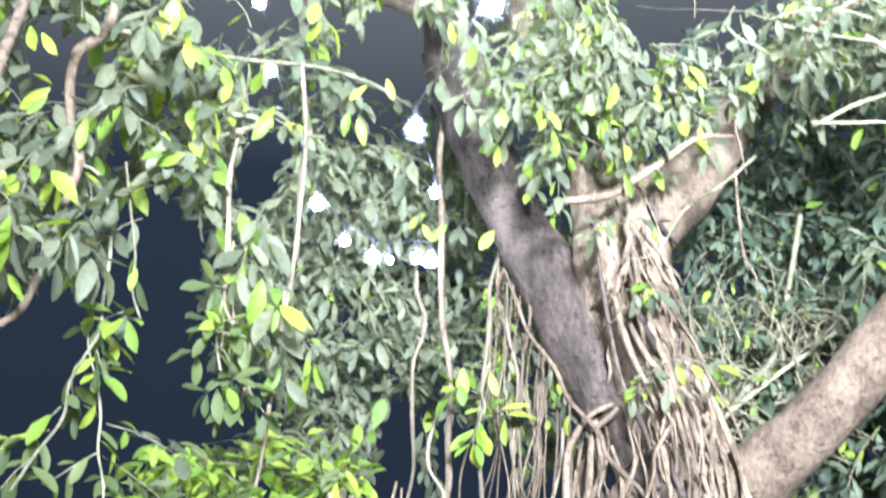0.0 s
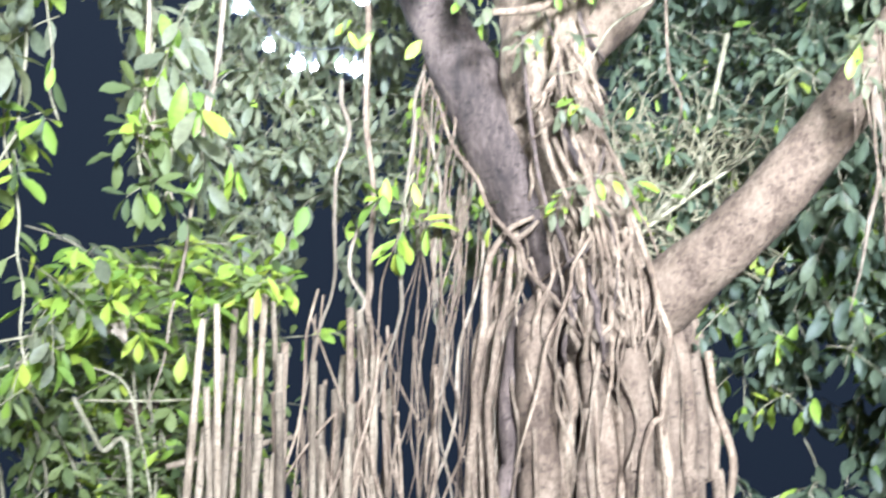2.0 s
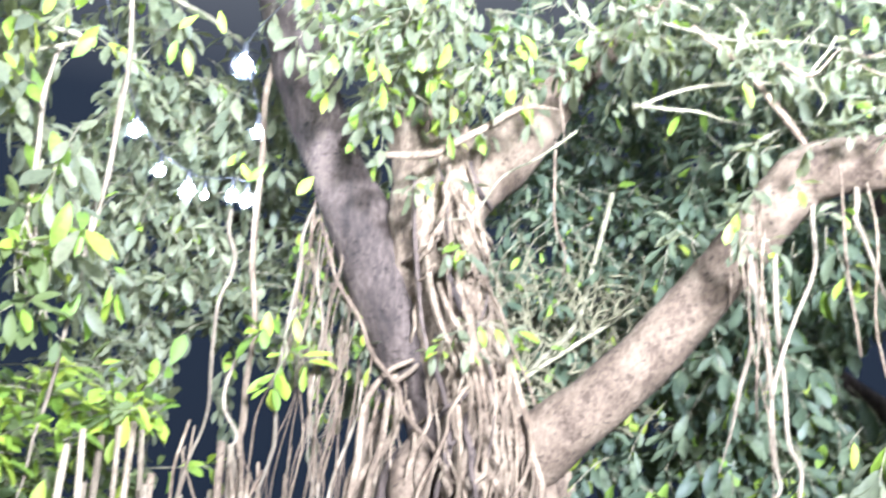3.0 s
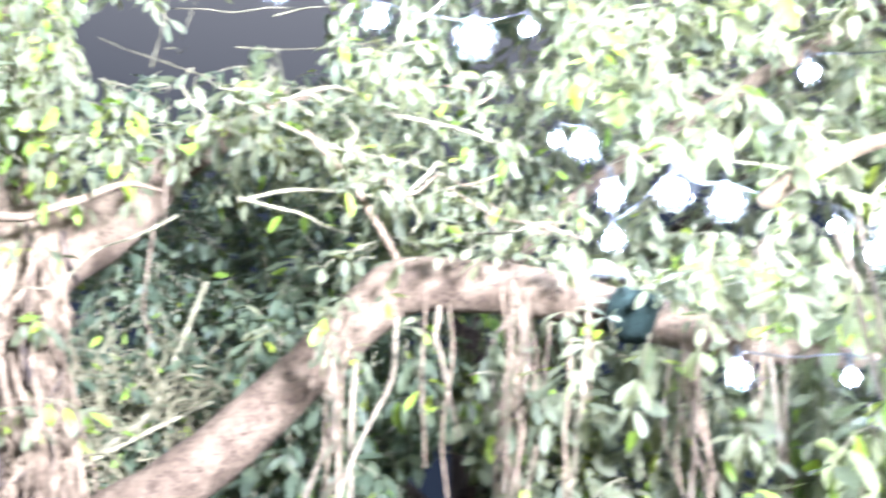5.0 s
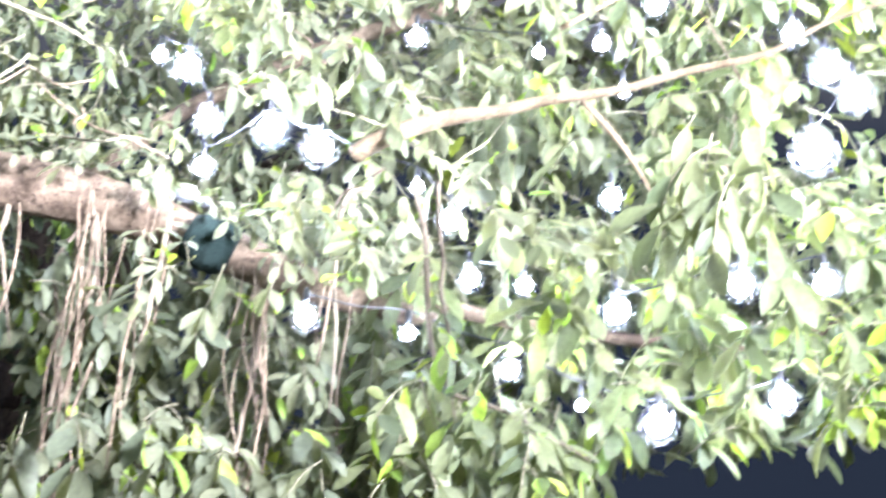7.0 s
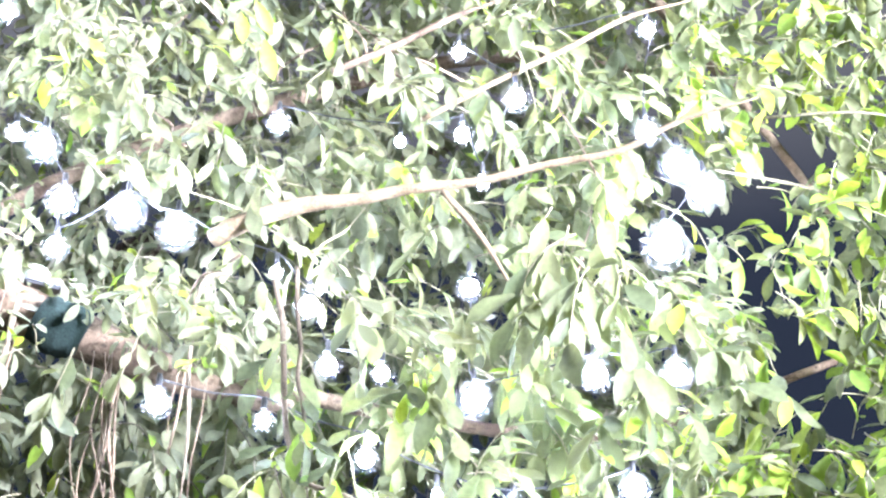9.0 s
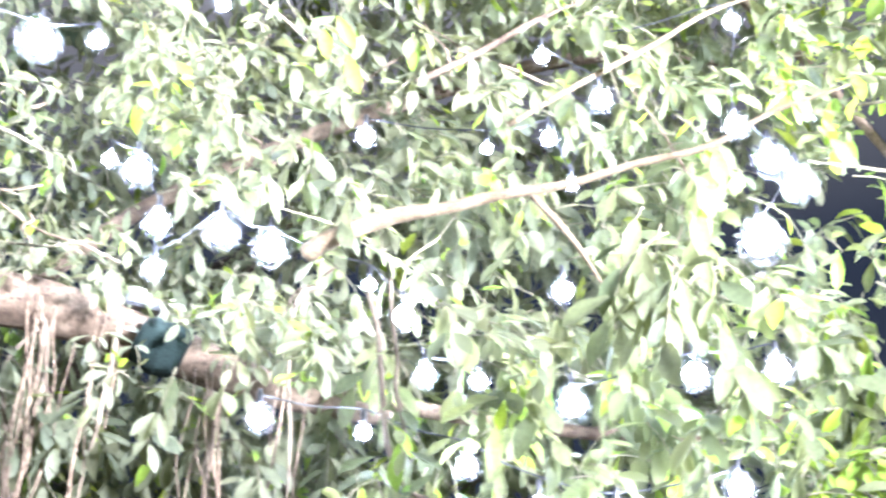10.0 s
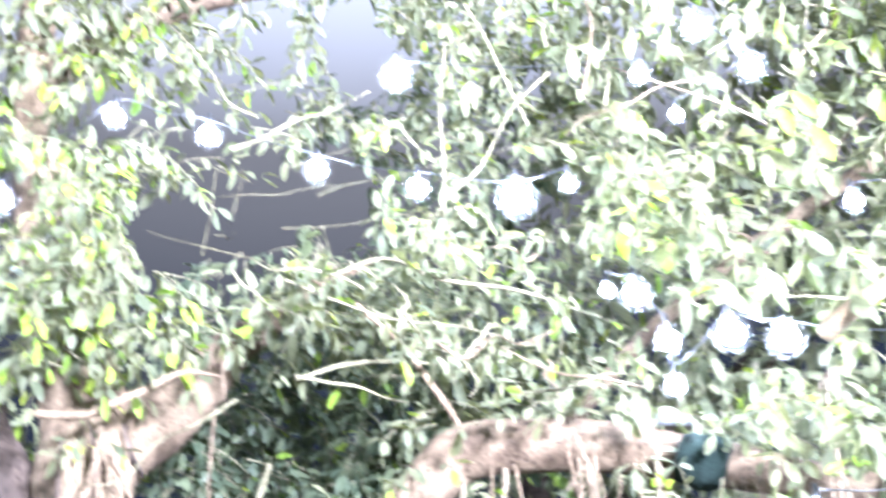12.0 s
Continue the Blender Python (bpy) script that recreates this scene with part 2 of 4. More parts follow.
class Foliage:
    """Leaves and twigs gathered for one plant: some become parts of their own, the rest is joined."""

    def __init__(self):
        self.leaves, self.twig_v, self.twig_f = [], [], []

    def leaf(self, at, way, up, length, young):
        self.leaves.append((at, way.normalized(), up, length, young))

    def twig(self, pts, r0, r1, steps=3):
        v, f = tube_geometry(pts, [r0, r1], 4, steps, base=len(self.twig_v))
        self.twig_v += v
        self.twig_f += f

    def sprig(self, at, way, length, size, droop, young, rng, gap=0.035, clear=None):
        """A twig that bends down, with leaves set round it and a tuft at its tip."""
        way = way.normalized()
        pts, p, d = [at], at.copy(), way.copy()
        n = max(3, int(length / gap))
        for i in range(n):
            d = (d + Vector((rng.gauss(0, 0.12), rng.gauss(0, 0.12), rng.gauss(0, 0.10) - droop * 0.16))).normalized()
            p = p + d * gap
            pts.append(p.copy())
        if clear and (clear(pts[-1]) or clear(pts[len(pts) // 2])):
            return
        self.twig(pts[::2] if len(pts) > 4 else pts, 0.0026, 0.0016, 2)
        turn = rng.uniform(0, 6.28)
        for i, q in enumerate(pts[1:], 1):
            ahead = (pts[min(i + 1, len(pts) - 1)] - pts[i - 1]).normalized()
            a = ahead.orthogonal().normalized()
            b = ahead.cross(a)
            for _ in range(1 if i < len(pts) - 1 else 3):
                turn += 2.4 + rng.gauss(0, 0.25)
                out = a * math.cos(turn) + b * math.sin(turn)
                w = ahead * rng.uniform(0.4, 1.0) + out * rng.uniform(0.6, 1.1) + Vector((0, 0, -droop * rng.uniform(0.1, 0.8)))
                if clear and clear(q + w.normalized() * size):
                    continue
                # leaf faces are turned towards the camera
                camera_side = Vector((-q.x, -q.y, 0)).normalized() * 0.65
                up = camera_side + Vector((rng.gauss(0, 0.4), rng.gauss(0, 0.4), 0.8))
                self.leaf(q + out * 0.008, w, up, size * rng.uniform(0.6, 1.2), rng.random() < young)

    def build(self, parent, singles=0, near=None, crown="crown", grown=None):
        """Links the twigs, the leaves nearest to a place one by one, and the rest as one mesh."""
        if self.twig_v:
            tagged(link("twig", mesh_of("twig", self.twig_v, self.twig_f, TWIG), parent), kind="stuff")
        order = sorted(range(len(self.leaves)), key=lambda i: (self.leaves[i][0] - near).length if near else i)
        alone, rest = order[:singles], order[singles:]
        shapes = [[mesh_of("leaf", leaf_shape(b, f, w), LEAF_FACES, m) for b, f, w in ((0.10, 0.15, 0.98), (0.28, 0.10, 0.84), (-0.05, 0.2, 0.68))] for m in (grown or LEAF, YOUNG)]
        for i in alone:
            at, way, up, length, young = self.leaves[i]
            ob = new("leaf", shapes[int(young)][i % 3])
            ob.parent = parent
            ob.matrix_basis = Matrix.Translation(parent.location).inverted() @ leaf_pose(at, way, up, length)
        for young, mat in ((False, grown or LEAF), (True, YOUNG)):
            chosen = [self.leaves[i] for i in rest if self.leaves[i][4] == young]
            if not chosen:
                continue
            k = len(LEAF_POINTS)
            base = [np.array(leaf_shape(b, f, w)) for b, f, w in ((0.10, 0.15, 0.98), (0.28, 0.10, 0.84), (-0.05, 0.2, 0.68), (0.45, 0.18, 0.88))]
            verts = np.concatenate([base[j % 4] @ np.array(m.to_3x3()).T + np.array(m.translation)
                                    for j, m in enumerate(leaf_pose(*row[:4]) for row in chosen)]) - np.array(parent.location)
            faces = [tuple(j * k + i for i in face) for j in range(len(chosen)) for face in LEAF_FACES]
            ob = link("young_" + crown if young else crown, mesh_of(crown, verts, faces, mat), parent)
            tagged(ob, kind="stuff")


LEAF_POINTS = [(0.0, 0.015), (0.1, 0.07), (0.3, 0.175), (0.56, 0.25), (0.8, 0.23), (0.97, 0.125), (1.07, 0.012)]
LEAF_FACES = [q for i in range(len(LEAF_POINTS) - 1) for q in ((3 * i, 3 * i + 1, 3 * i + 4, 3 * i + 3), (3 * i + 1, 3 * i + 2, 3 * i + 5, 3 * i + 4))]
LEAF_POINTS = [(t, w * s) for t, w in LEAF_POINTS for s in (-1, 0, 1)]


def leaf_shape(bend, fold, wide=1.0):
    """An oval leaf one unit long, folded along its midrib and bent towards its tip."""
    return [(w * wide, t, abs(w) * fold * 2 - bend * t * t + 0.02 * math.sin(9 * t + w * 8)) for t, w in LEAF_POINTS]


def leaf_pose(at, way, up, length):
    x = way.cross(up)
    x = x.normalized() if x.length > 1e-4 else way.orthogonal().normalized()
    z = x.cross(way)
    m = Matrix((x, way, z)).transposed().to_4x4()
    return Matrix.Translation(at) @ m @ Matrix.Scale(length, 4)


# gaps cut in the foliage to fit the camera's view of the night sky: bearing, rise and half sizes in degrees
CLEAR_WEST = [
    (-13.2, 22.1, 1.4, 3.8), (-11.3, 16.8, 3.7, 1.5), (-13.7, 18.9, 1.3, 2.0), (-2.0, 15.0, 0.8, 3.0), (0.9, 14.1, 1.4, 2.0),
    (-16.5, 11.6, 1.2, 1.5), (-15.7, 4.7, 1.0, 1.3), (18.3, 6.2, 2.1, 1.2), (20.8, 9.0, 0.7, 1.0), (2.6, 14.1, 0.6, 1.5),
    (-18.2, 15.7, 2.6, 3.5), (-12.7, 22.5, 1.4, 2.3), (-12.2, 19.1, 1.3, 2.8), (-9.1, 27.3, 1.3, 1.5), (-19.2, 31.3, 1.5, 1.5),
]
CLEAR_EAST = [
    (-2.5, 33.0, 1.4, 2.0), (11.4, 34.0, 2.1, 1.2), (-11.9, 33.9, 0.8, 1.0),
    (16.4, 35.4, 1.9, 1.2), (20.4, 36.0, 1.4, 2.0), (21.3, 42.8, 2.1, 1.8),
    (73.7, 30.8, 1.3, 1.1), (72.5, 22.0, 1.3, 1.6), (71.2, 25.8, 0.8, 0.9), (73.8, 19.6, 0.9, 1.0),
    (59.3, 12.7, 2.6, 1.8), (63.6, 12.9, 3.1, 2.0), (68.0, 13.0, 3.0, 2.0), (28.9, 15.7, 1.3, 1.8),
]


# the lit bulbs of the string lights: bearing, rise, and size taken from the glare round each
STRING_A = [(-9.7, 34.5, 18), (-8.9, 31.6, 16), (-6.2, 25.9, 18), (-4.8, 24.3, 13), (-3.4, 23.6, 18), (-2.6, 23.5, 8), (-1.3, 23.6, 14), (-0.6, 23.5, 16)]
STRING_B = [(-0.4, 26.5, 12), (-1.4, 29.3, 20), (2.6, 34.7, 30), (7.7, 39.0, 24), (12.9, 38.7, 26), (19.0, 37.5, 27), (24.6, 36.7, 25), (30.0, 36.0, 40), (32.9, 36.4, 18)]
STRING_C = [(23.5, 41.7, 35), (37.6, 40.7, 22), (39.3, 38.7, 18), (43.8, 40.0, 30), (41.2, 42.3, 30)]
STRING_D = [(34.3, 31.5, 15), (35.7, 31.2, 30), (37.0, 29.0, 26), (37.0, 27.0, 22), (40.1, 28.9, 30), (42.6, 28.3, 35), (47.6, 26.8, 14), (49.3, 25.4, 26), (50.3, 22.8, 22), (52.9, 22.5, 17)]
STRING_E = [(47.3, 33.4, 20), (53.7, 32.8, 12), (57.0, 33.1, 20), (58.0, 31.0, 15), (59.9, 34.6, 25), (56.9, 36.7, 17), (67.2, 37.1, 18), (66.6, 32.7, 25), (68.1, 31.0, 34), (69.2, 29.8, 30), (67.0, 27.6, 40)]
STRING_F = [(42.5, 20.8, 22), (47.4, 20.3, 15), (52.2, 18.8, 20), (55.5, 17.2, 10), (59.0, 16.3, 28), (64.5, 17.2, 25), (66.9, 22.0, 25), (63.1, 22.2, 28), (57.3, 21.3, 30), (57.2, 26.3, 22)]


def open_to_view(p):
    """Whether a place lies in a crown gap fitted to the camera's view, or between the camera and the limb or a bulb."""
    d = math.hypot(p.x, p.y)
    b, e = math.degrees(math.atan2(p.x, p.y)), math.degrees(math.atan2(p.z - EYE, d))
    ragged = 1 + 1.1 * noise.noise(Vector((b * 0.9, e * 0.9, 0))) + 0.5 * noise.noise(Vector((b * 2.3, e * 2.3, 7)))
    if any(((b - cb) / sb) ** 2 + ((e - ce) / se) ** 2 < ragged for cb, ce, sb, se in CLEAR_WEST + CLEAR_EAST):
        return True
    # leaves are kept out between the camera and the limb, so that it shows bare
    if 15 < b < 42 and d < 4.0 and abs(e - np.interp(b, (13, 17.5, 20.7, 25, 27, 32, 37.4, 42), (12.9, 16.3, 19.5, 23.8, 25.2, 25, 24, 22.6))) < np.interp(b, (15, 36, 42), (1.3, 1.0, 0.5)):
        return True
    return d < 4.3 and any((0.83 * (b - cb)) ** 2 + (e - ce) ** 2 < (0.56 + 0.02 * w) ** 2 for cb, ce, w in STRING_A + STRING_B + STRING_C + STRING_D + STRING_E + STRING_F)


def fill(plant, bearings, rises, distances, count, size, droop, young, seed, length=(0.14, 0.34), lift=0.0):
    """Strews sprigs through a part of the crown, clear of the openings."""
    rng = random.Random(seed)
    for _ in range(count):
        p = spot(rng.uniform(*bearings), rng.uniform(*rises), rng.uniform(*distances))
        if open_to_view(p):
            continue
        way = Vector((rng.gauss(0, 1), rng.gauss(-0.4, 0.8), rng.gauss(-0.5 * droop + lift, 0.5)))
        plant.sprig(p, way, rng.uniform(*length), size, droop, young, rng, clear=open_to_view)


# ---------------------------------------------------------------- ground
gv, gf = [], []
rings = [0.0, 1.5, 3, 4.5, 6, 9, 15, 40, 200, 2500]
for i, r in enumerate(rings):
    for k in range(48):
        a = 2 * math.pi * k / 48
        x, y = r * math.cos(a), r * math.sin(a)
        gv.append((x, y, 0.04 * noise.noise(Vector((x * 0.7, y * 0.7, 0))) - 0.02 if r < 30 else -0.02))
for i in range(len(rings) - 1):
    for k in range(48):
        gf.append((i * 48 + k, (i + 1) * 48 + k, (i + 1) * 48 + (k + 1) % 48, i * 48 + (k + 1) % 48))
tagged(link("ground", mesh_of("ground", gv, gf, SOIL)), "dark bare soil below the tree", "ground", kind="structure")

# ---------------------------------------------------------------- the fig tree: trunk, stems and limbs
FOOT = spot(10.2, 0, 4.35)
FOOT.z = 0
tree = thing("fig_tree", (0, 0, 0), "old grey-brown fig tree wrapped in aerial roots", "tree")

# core coloured dark so that the gaps between root columns read as shade
tube("trunk", [(FOOT.x, FOOT.y, -0.1), (FOOT.x, FOOT.y, 1.0), (FOOT.x, FOOT.y, 1.9), (FOOT.x, FOOT.y, 2.5)], [0.36, 0.31, 0.27, 0.20], BARK_DARK_SHADED, tree, 20, 8, 0.25, 3.0)
p, r = view_fitted([(10.4, 10.0, 1.7), (9.0, 15.0, 1.7), (7.7, 17.5, 1.75), (6.4, 20.0, 1.65), (5.0, 22.7, 1.45), (3.75, 25.0, 1.3), (2.7, 26.8, 1.3), (1.7, 29.0, 1.35), (0.9, 31.5, 1.3), (0.1, 35.0, 1.16), (-1.0, 42.0, 0.9), (-2.5, 52.0, 0.5)], (4.25, 4.0))
tube("stem", p, r, BARK_DARK_SHADED, tree, 16, 8, 0.16, 5.0, "leaning stem, its shade put into the dark bark")
p, r = view_fitted([(10.9, 10.0, 2.0), (10.7, 14.8, 1.9), (9.8, 18.0, 1.9), (9.0, 20.5, 2.0), (8.6, 22.8, 2.05), (8.3, 25.3, 1.95), (7.6, 27.9, 1.7), (6.2, 30.8, 1.3), (5.0, 33.6, 1.13), (3.2, 40.0, 0.8), (1.5, 50.0, 0.5)], (4.2, 3.95))
tube("stem", p, r, ROOT, tree, 18, 9, 0.22, 6.0, "pale root-covered stem")
p, r = view_fitted([(8.6, 22.8, 1.6), (10.0, 24.6, 1.56), (12.3, 26.6, 1.41), (14.7, 29.2, 1.0), (17.3, 31.0, 0.6), (19.5, 32.3, 0.35), (22.0, 33.5, 0.15)], (4.05, 4.6))
tube("side_limb", p, r, BARK, tree, 14, 7, 0.14, 5.0)
p, r = view_fitted([(10.6, 10.6, 1.7), (12.0, 11.9, 1.75), (13.2, 13.0, 1.7), (14.5, 14.0, 1.56), (16.1, 15.2, 1.4), (17.5, 16.35, 1.38), (19.1, 17.8, 1.36), (20.75, 19.5, 1.28), (22.2, 21.0, 1.25), (23.7, 22.5, 1.26), (25.2, 24.0, 1.3), (26.9, 25.0, 1.32), (32.1, 24.9, 1.2), (37.4, 23.8, 1.1), (41.9, 22.4, 0.88), (45.7, 21.5, 0.62), (48.7, 20.9, 0.34)], (4.2, 3.6))
tube("limb", p, [q * 0.96 for q in r], BARK, tree, 22, 12, 0.075, 9.0)

# roots that run down the trunk: thick fused columns, then slimmer strands
rng = random.Random(4)
for b, w, top, mat in ((5.3, 0.30, 13.5, ROOT), (5.9, 0.36, 12.5, ROOT), (6.7, 0.62, 12.5, BARK_DARK_SHADED), (7.9, 0.86, 13.2, BARK), (9.1, 0.38, 10.5, ROOT),
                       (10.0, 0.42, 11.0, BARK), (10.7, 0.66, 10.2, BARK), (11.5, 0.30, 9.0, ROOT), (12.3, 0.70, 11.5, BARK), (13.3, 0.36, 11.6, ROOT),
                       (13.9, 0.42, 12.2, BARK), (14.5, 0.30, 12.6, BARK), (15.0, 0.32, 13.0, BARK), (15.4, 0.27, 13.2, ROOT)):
    front = 3.96 + 0.011 * (b - 10.3) ** 2 + rng.uniform(-0.03, 0.05)
    off = [rng.gauss(0, 0.14) for _ in range(5)]
    rows = [(b + (10.3 - b) * 0.25, top + 1.1, w * 0.16), (b + (10.3 - b) * 0.1 + off[0], top - 1.0, w), (b + off[1], 8.0, w), (b + off[2], 5.5, w), (b + off[3], 3.0, w * 1.05), (b + off[4], -21.5, w * 1.2)]
    p, r = view_fitted(rows, front)
    r = [q * 1.02 for q in r]
    p[0] += Vector((0, 0.12, 0))
    tube("aerial_root", p, r, mat, tree, 12, 9, 0.24, 7.0)
for i in range(10):
    a0 = -math.pi / 2 + rng.uniform(-1.4, 1.4)
    top, low = rng.uniform(1.9, 2.85), rng.uniform(-0.1, 1.7)
    drift = rng.gauss(0, 0.05)
    pts = []
    for k in range(9):
        z = top + (low - top) * k / 8
        a0 += drift + rng.gauss(0, 0.05)
        q = 0.43 + 0.05 * (1 - z / 2.7) + rng.gauss(0, 0.014) - (0.10 if z > 2.6 else 0)
        pts.append((FOOT.x + q * 1.0 * math.cos(a0), FOOT.y + q * math.sin(a0), z))
    rr = rng.choice((0.005, 0.007, 0.009, 0.014))
    tube("aerial_root", pts, [rr, rr, rr * 0.7], ROOT, tree, 6, 5, 0.18, 12.0)

for i in range(24):
    b, e0 = rng.uniform(6.2, 14.2), rng.uniform(9, 16.5)
    e1 = e0 - rng.uniform(2.5, 8)
    turn, sway = rng.uniform(0, 6), rng.uniform(0.1, 0.5)
    slip = rng.gauss(0, 0.08)
    pts = [spot(b + slip * (e0 - e) + sway * math.sin(e * 1.1 + turn), e, 3.86 + 0.013 * (b - 10.3) ** 2 + (0.05 if e > 13.5 else 0) + rng.gauss(0, 0.01)) for e in np.linspace(e0, e1, 8)]
    rr = rng.choice((0.003, 0.0045, 0.006, 0.008))
    tube("aerial_root", pts, [rr * 0.7, rr, rr * 0.5], ROOT, tree, 6, 4, 0.2, 14.0)

# roots and broken bits of root that creep along the pale stem
for i in range(86):
    e0 = rng.uniform(12.5, 26)
    e1 = e0 - (rng.uniform(1.2, 3.0) if i % 3 else rng.uniform(4, 10))
    e1 = max(e1, 10.5)
    off = rng.uniform(-1.6, 1.8)
    slip = rng.gauss(0, 0.2)
    pts = []
    for k in range(6):
        e = e0 + (e1 - e0) * k / 5
        b = np.interp(e, (3, 12, 14.8, 18.0, 20.5, 22.8, 27.9), (10.6, 10.8, 10.8, 10.0, 9.3, 8.9, 8.0)) + off + rng.gauss(0, 0.08)
        pts.append(spot(b, e, np.interp(e, (12, 18, 26), (4.02, 4.01, 3.95)) - 0.17 * math.cos(off * 0.8) + (0.05 if k in (0, 5) else 0) + rng.gauss(0, 0.006)))
        off += slip + rng.gauss(0, 0.08)
    rr = rng.choice((0.003, 0.005, 0.008, 0.012))
    tube("aerial_root", pts, [rr * 0.7, rr, rr * 0.5], rng.choice((ROOT, ROOT, ROOT, BARK_DARK_SHADED)), tree, 6, 4, 0.2, 12.0)


def root(rows, distance, mat=ROOT, name="aerial_root", lump=0.12, tip=True):
    p, r = view_fitted(rows, distance)
    if tip and rows[-1][1] > -10:
        p.append(p[-1] + (p[-1] - p[-2]).normalized() * 0.22 + Vector((rng.gauss(0, 0.02), 0, -0.05)))
        r.append(0.0025)
    if name == "aerial_root":
        p = [q + Vector((rng.gauss(0, 0.007), 0, 0)) for q in curve_points(p, 2)]
        r = list(np.interp(np.linspace(0, 1, len(p)), np.linspace(0, 1, len(r)), r))
    return tube(name, p, [q * 0.7 for q in r], mat, tree, 7, 4, lump, 14.0)


# single roots that stand out
root([(2.7, 23.1, 0.10), (4.2, 20.2, 0.14), (5.8, 17.3, 0.16), (7.0, 15.6, 0.17), (8.0, 14.0, 0.16), (9.5, 12.1, 0.15)], (4.02, 3.93), BARK)
root([(7.6, 17.0, 0.15), (6.3, 15.9, 0.23), (5.5, 13.8, 0.25), (5.1, 9.8, 0.28), (4.8, 3.9, 0.30), (4.8, -21.0, 0.30)], 4.05)
root([(8.2, 16.8, 0.15), (7.0, 15.8, 0.20), (6.4, 13.3, 0.23), (5.8, 9.8, 0.25), (5.7, 3.9, 0.25), (5.7, -21.0, 0.25)], 4.03)
root([(12.4, 17.1, 0.20), (11.9, 14.6, 0.20), (11.0, 12.2, 0.23), (10.4, 9.7, 0.20)], (4.0, 3.88))
root([(12.3, 17.3, 0.20), (13.1, 14.1, 0.23), (13.6, 11.6, 0.23), (13.4, 8.1, 0.23), (12.2, 4.3, 0.20), (12.0, -21.0, 0.2)], (4.0, 3.86))
root([(10.7, 16.4, 0.13), (9.6, 14.7, 0.13), (9.0, 12.7, 0.13), (7.9, 9.7, 0.15)], 3.86)
root([(6.0, 26.0, 0.23), (8.3, 26.2, 0.30), (10.8, 27.4, 0.25), (12.8, 28.3, 0.20), (14.7, 28.2, 0.06)], 3.72, tip=False)
# roots that hang free, west of the trunk
root([(-7.1, 32.0, 0.15), (-7.1, 25.5, 0.15), (-7.8, 19.6, 0.15), (-8.2, 15.1, 0.13), (-8.7, 12.2, 0.10)], 3.8, PALE)
root([(0.0, 30.0, 0.20), (-0.1, 25.7, 0.20), (0.0, 20.8, 0.20), (0.4, 17.6, 0.18), (0.2, 13.8, 0.23), (0.1, 11.8, 0.20), (0.2, 3.9, 0.23), (0.2, -21, 0.23)], 4.1)
root([(-1.3, 23.0, 0.15), (-1.1, 21.0, 0.15), (-1.4, 19.0, 0.13), (-1.4, 15.8, 0.13), (-1.5, 13.3, 0.10), (-2.1, 11.2, 0.10)], 4.0, PALE)
root([(0.3, 17.6, 0.13), (-0.8, 15.3, 0.13), (-0.2, 13.3, 0.10), (0.1, 11.8, 0.10)], 4.08, PALE)
root([(2.6, 23.5, 0.15), (2.1, 21.0, 0.13), (1.8, 17.6, 0.13), (1.6, 13.3, 0.13), (1.3, 11.8, 0.10)], 4.0, PALE)
root([(-10.5, 28.0, 0.13), (-10.4, 25.2, 0.13), (-10.3, 22.1, 0.10), (-9.8, 20.2, 0.10)], 3.7, PALE)
root([(-9.1, 29.4, 0.13), (-10.5, 27.9, 0.13), (-10.3, 24.2, 0.13), (-10.0, 20.7, 0.10)], 3.75, PALE)
root([(-6.8, 29.1, 0.13), (-7.0, 26.4, 0.18), (-7.2, 23.6, 0.15), (-7.6, 21.3, 0.13)], 3.85, PALE)
root([(-16.9, 36.0, 0.28), (-16.9, 33.8, 0.30), (-17.3, 32.3, 0.35), (-18.6, 31.0, 0.35), (-18.3, 28.3, 0.28), (-17.7, 26.7, 0.33), (-18.2, 24.7, 0.25), (-18.7, 22.5, 0.23), (-19.3, 20.4, 0.28), (-20.2, 19.5, 0.28), (-22.0, 18.5, 0.2)], 3.5, name="gnarled_branch", lump=0.3)
root([(-17.2, 32.6, 0.18), (-11.2, 32.0, 0.15), (-6.6, 31.9, 0.13), (-3.5, 31.2, 0.15)], (3.5, 4.0), TWIG, "branch")
root([(-13.2, 29.6, 0.13), (-9.1, 29.4, 0.15), (-11.5, 28.4, 0.13)], 3.7, TWIG, "branch")
# roots that hang from the limb
root([(32.6, 25.8, 0.18), (32.5, 21.4, 0.18), (31.8, 17.8, 0.17), (31.7, 14.6, 0.16), (31.9, 9.0, 0.14)], 3.75, PALE)
root([(32.5, 24.4, 0.14), (31.0, 22.4, 0.14), (31.3, 19.5, 0.14), (32.0, 16.5, 0.13), (31.5, 11.0, 0.12)], 3.72, PALE)
root([(32.3, 24.9, 0.12), (32.7, 22.2, 0.13), (32.3, 19.4, 0.12), (31.4, 16.5, 0.12), (32.1, 12.6, 0.10)], 3.7, PALE)
root([(23.4, 23.1, 0.20), (23.6, 20.6, 0.18), (23.2, 17.6, 0.15), (22.6, 15.9, 0.15)], 3.85, PALE)
root([(23.9, 23.1, 0.15), (23.4, 20.6, 0.15), (23.8, 18.6, 0.15), (23.9, 15.1, 0.13)], 3.8, PALE)
root([(28.3, 26.2, 0.23), (28.3, 23.5, 0.20), (28.6, 22.0, 0.15)], 3.75, PALE)
root([(35.7, 24.9, 0.20), (35.5, 22.2, 0.18), (35.2, 20.0, 0.15)], 3.65, PALE)
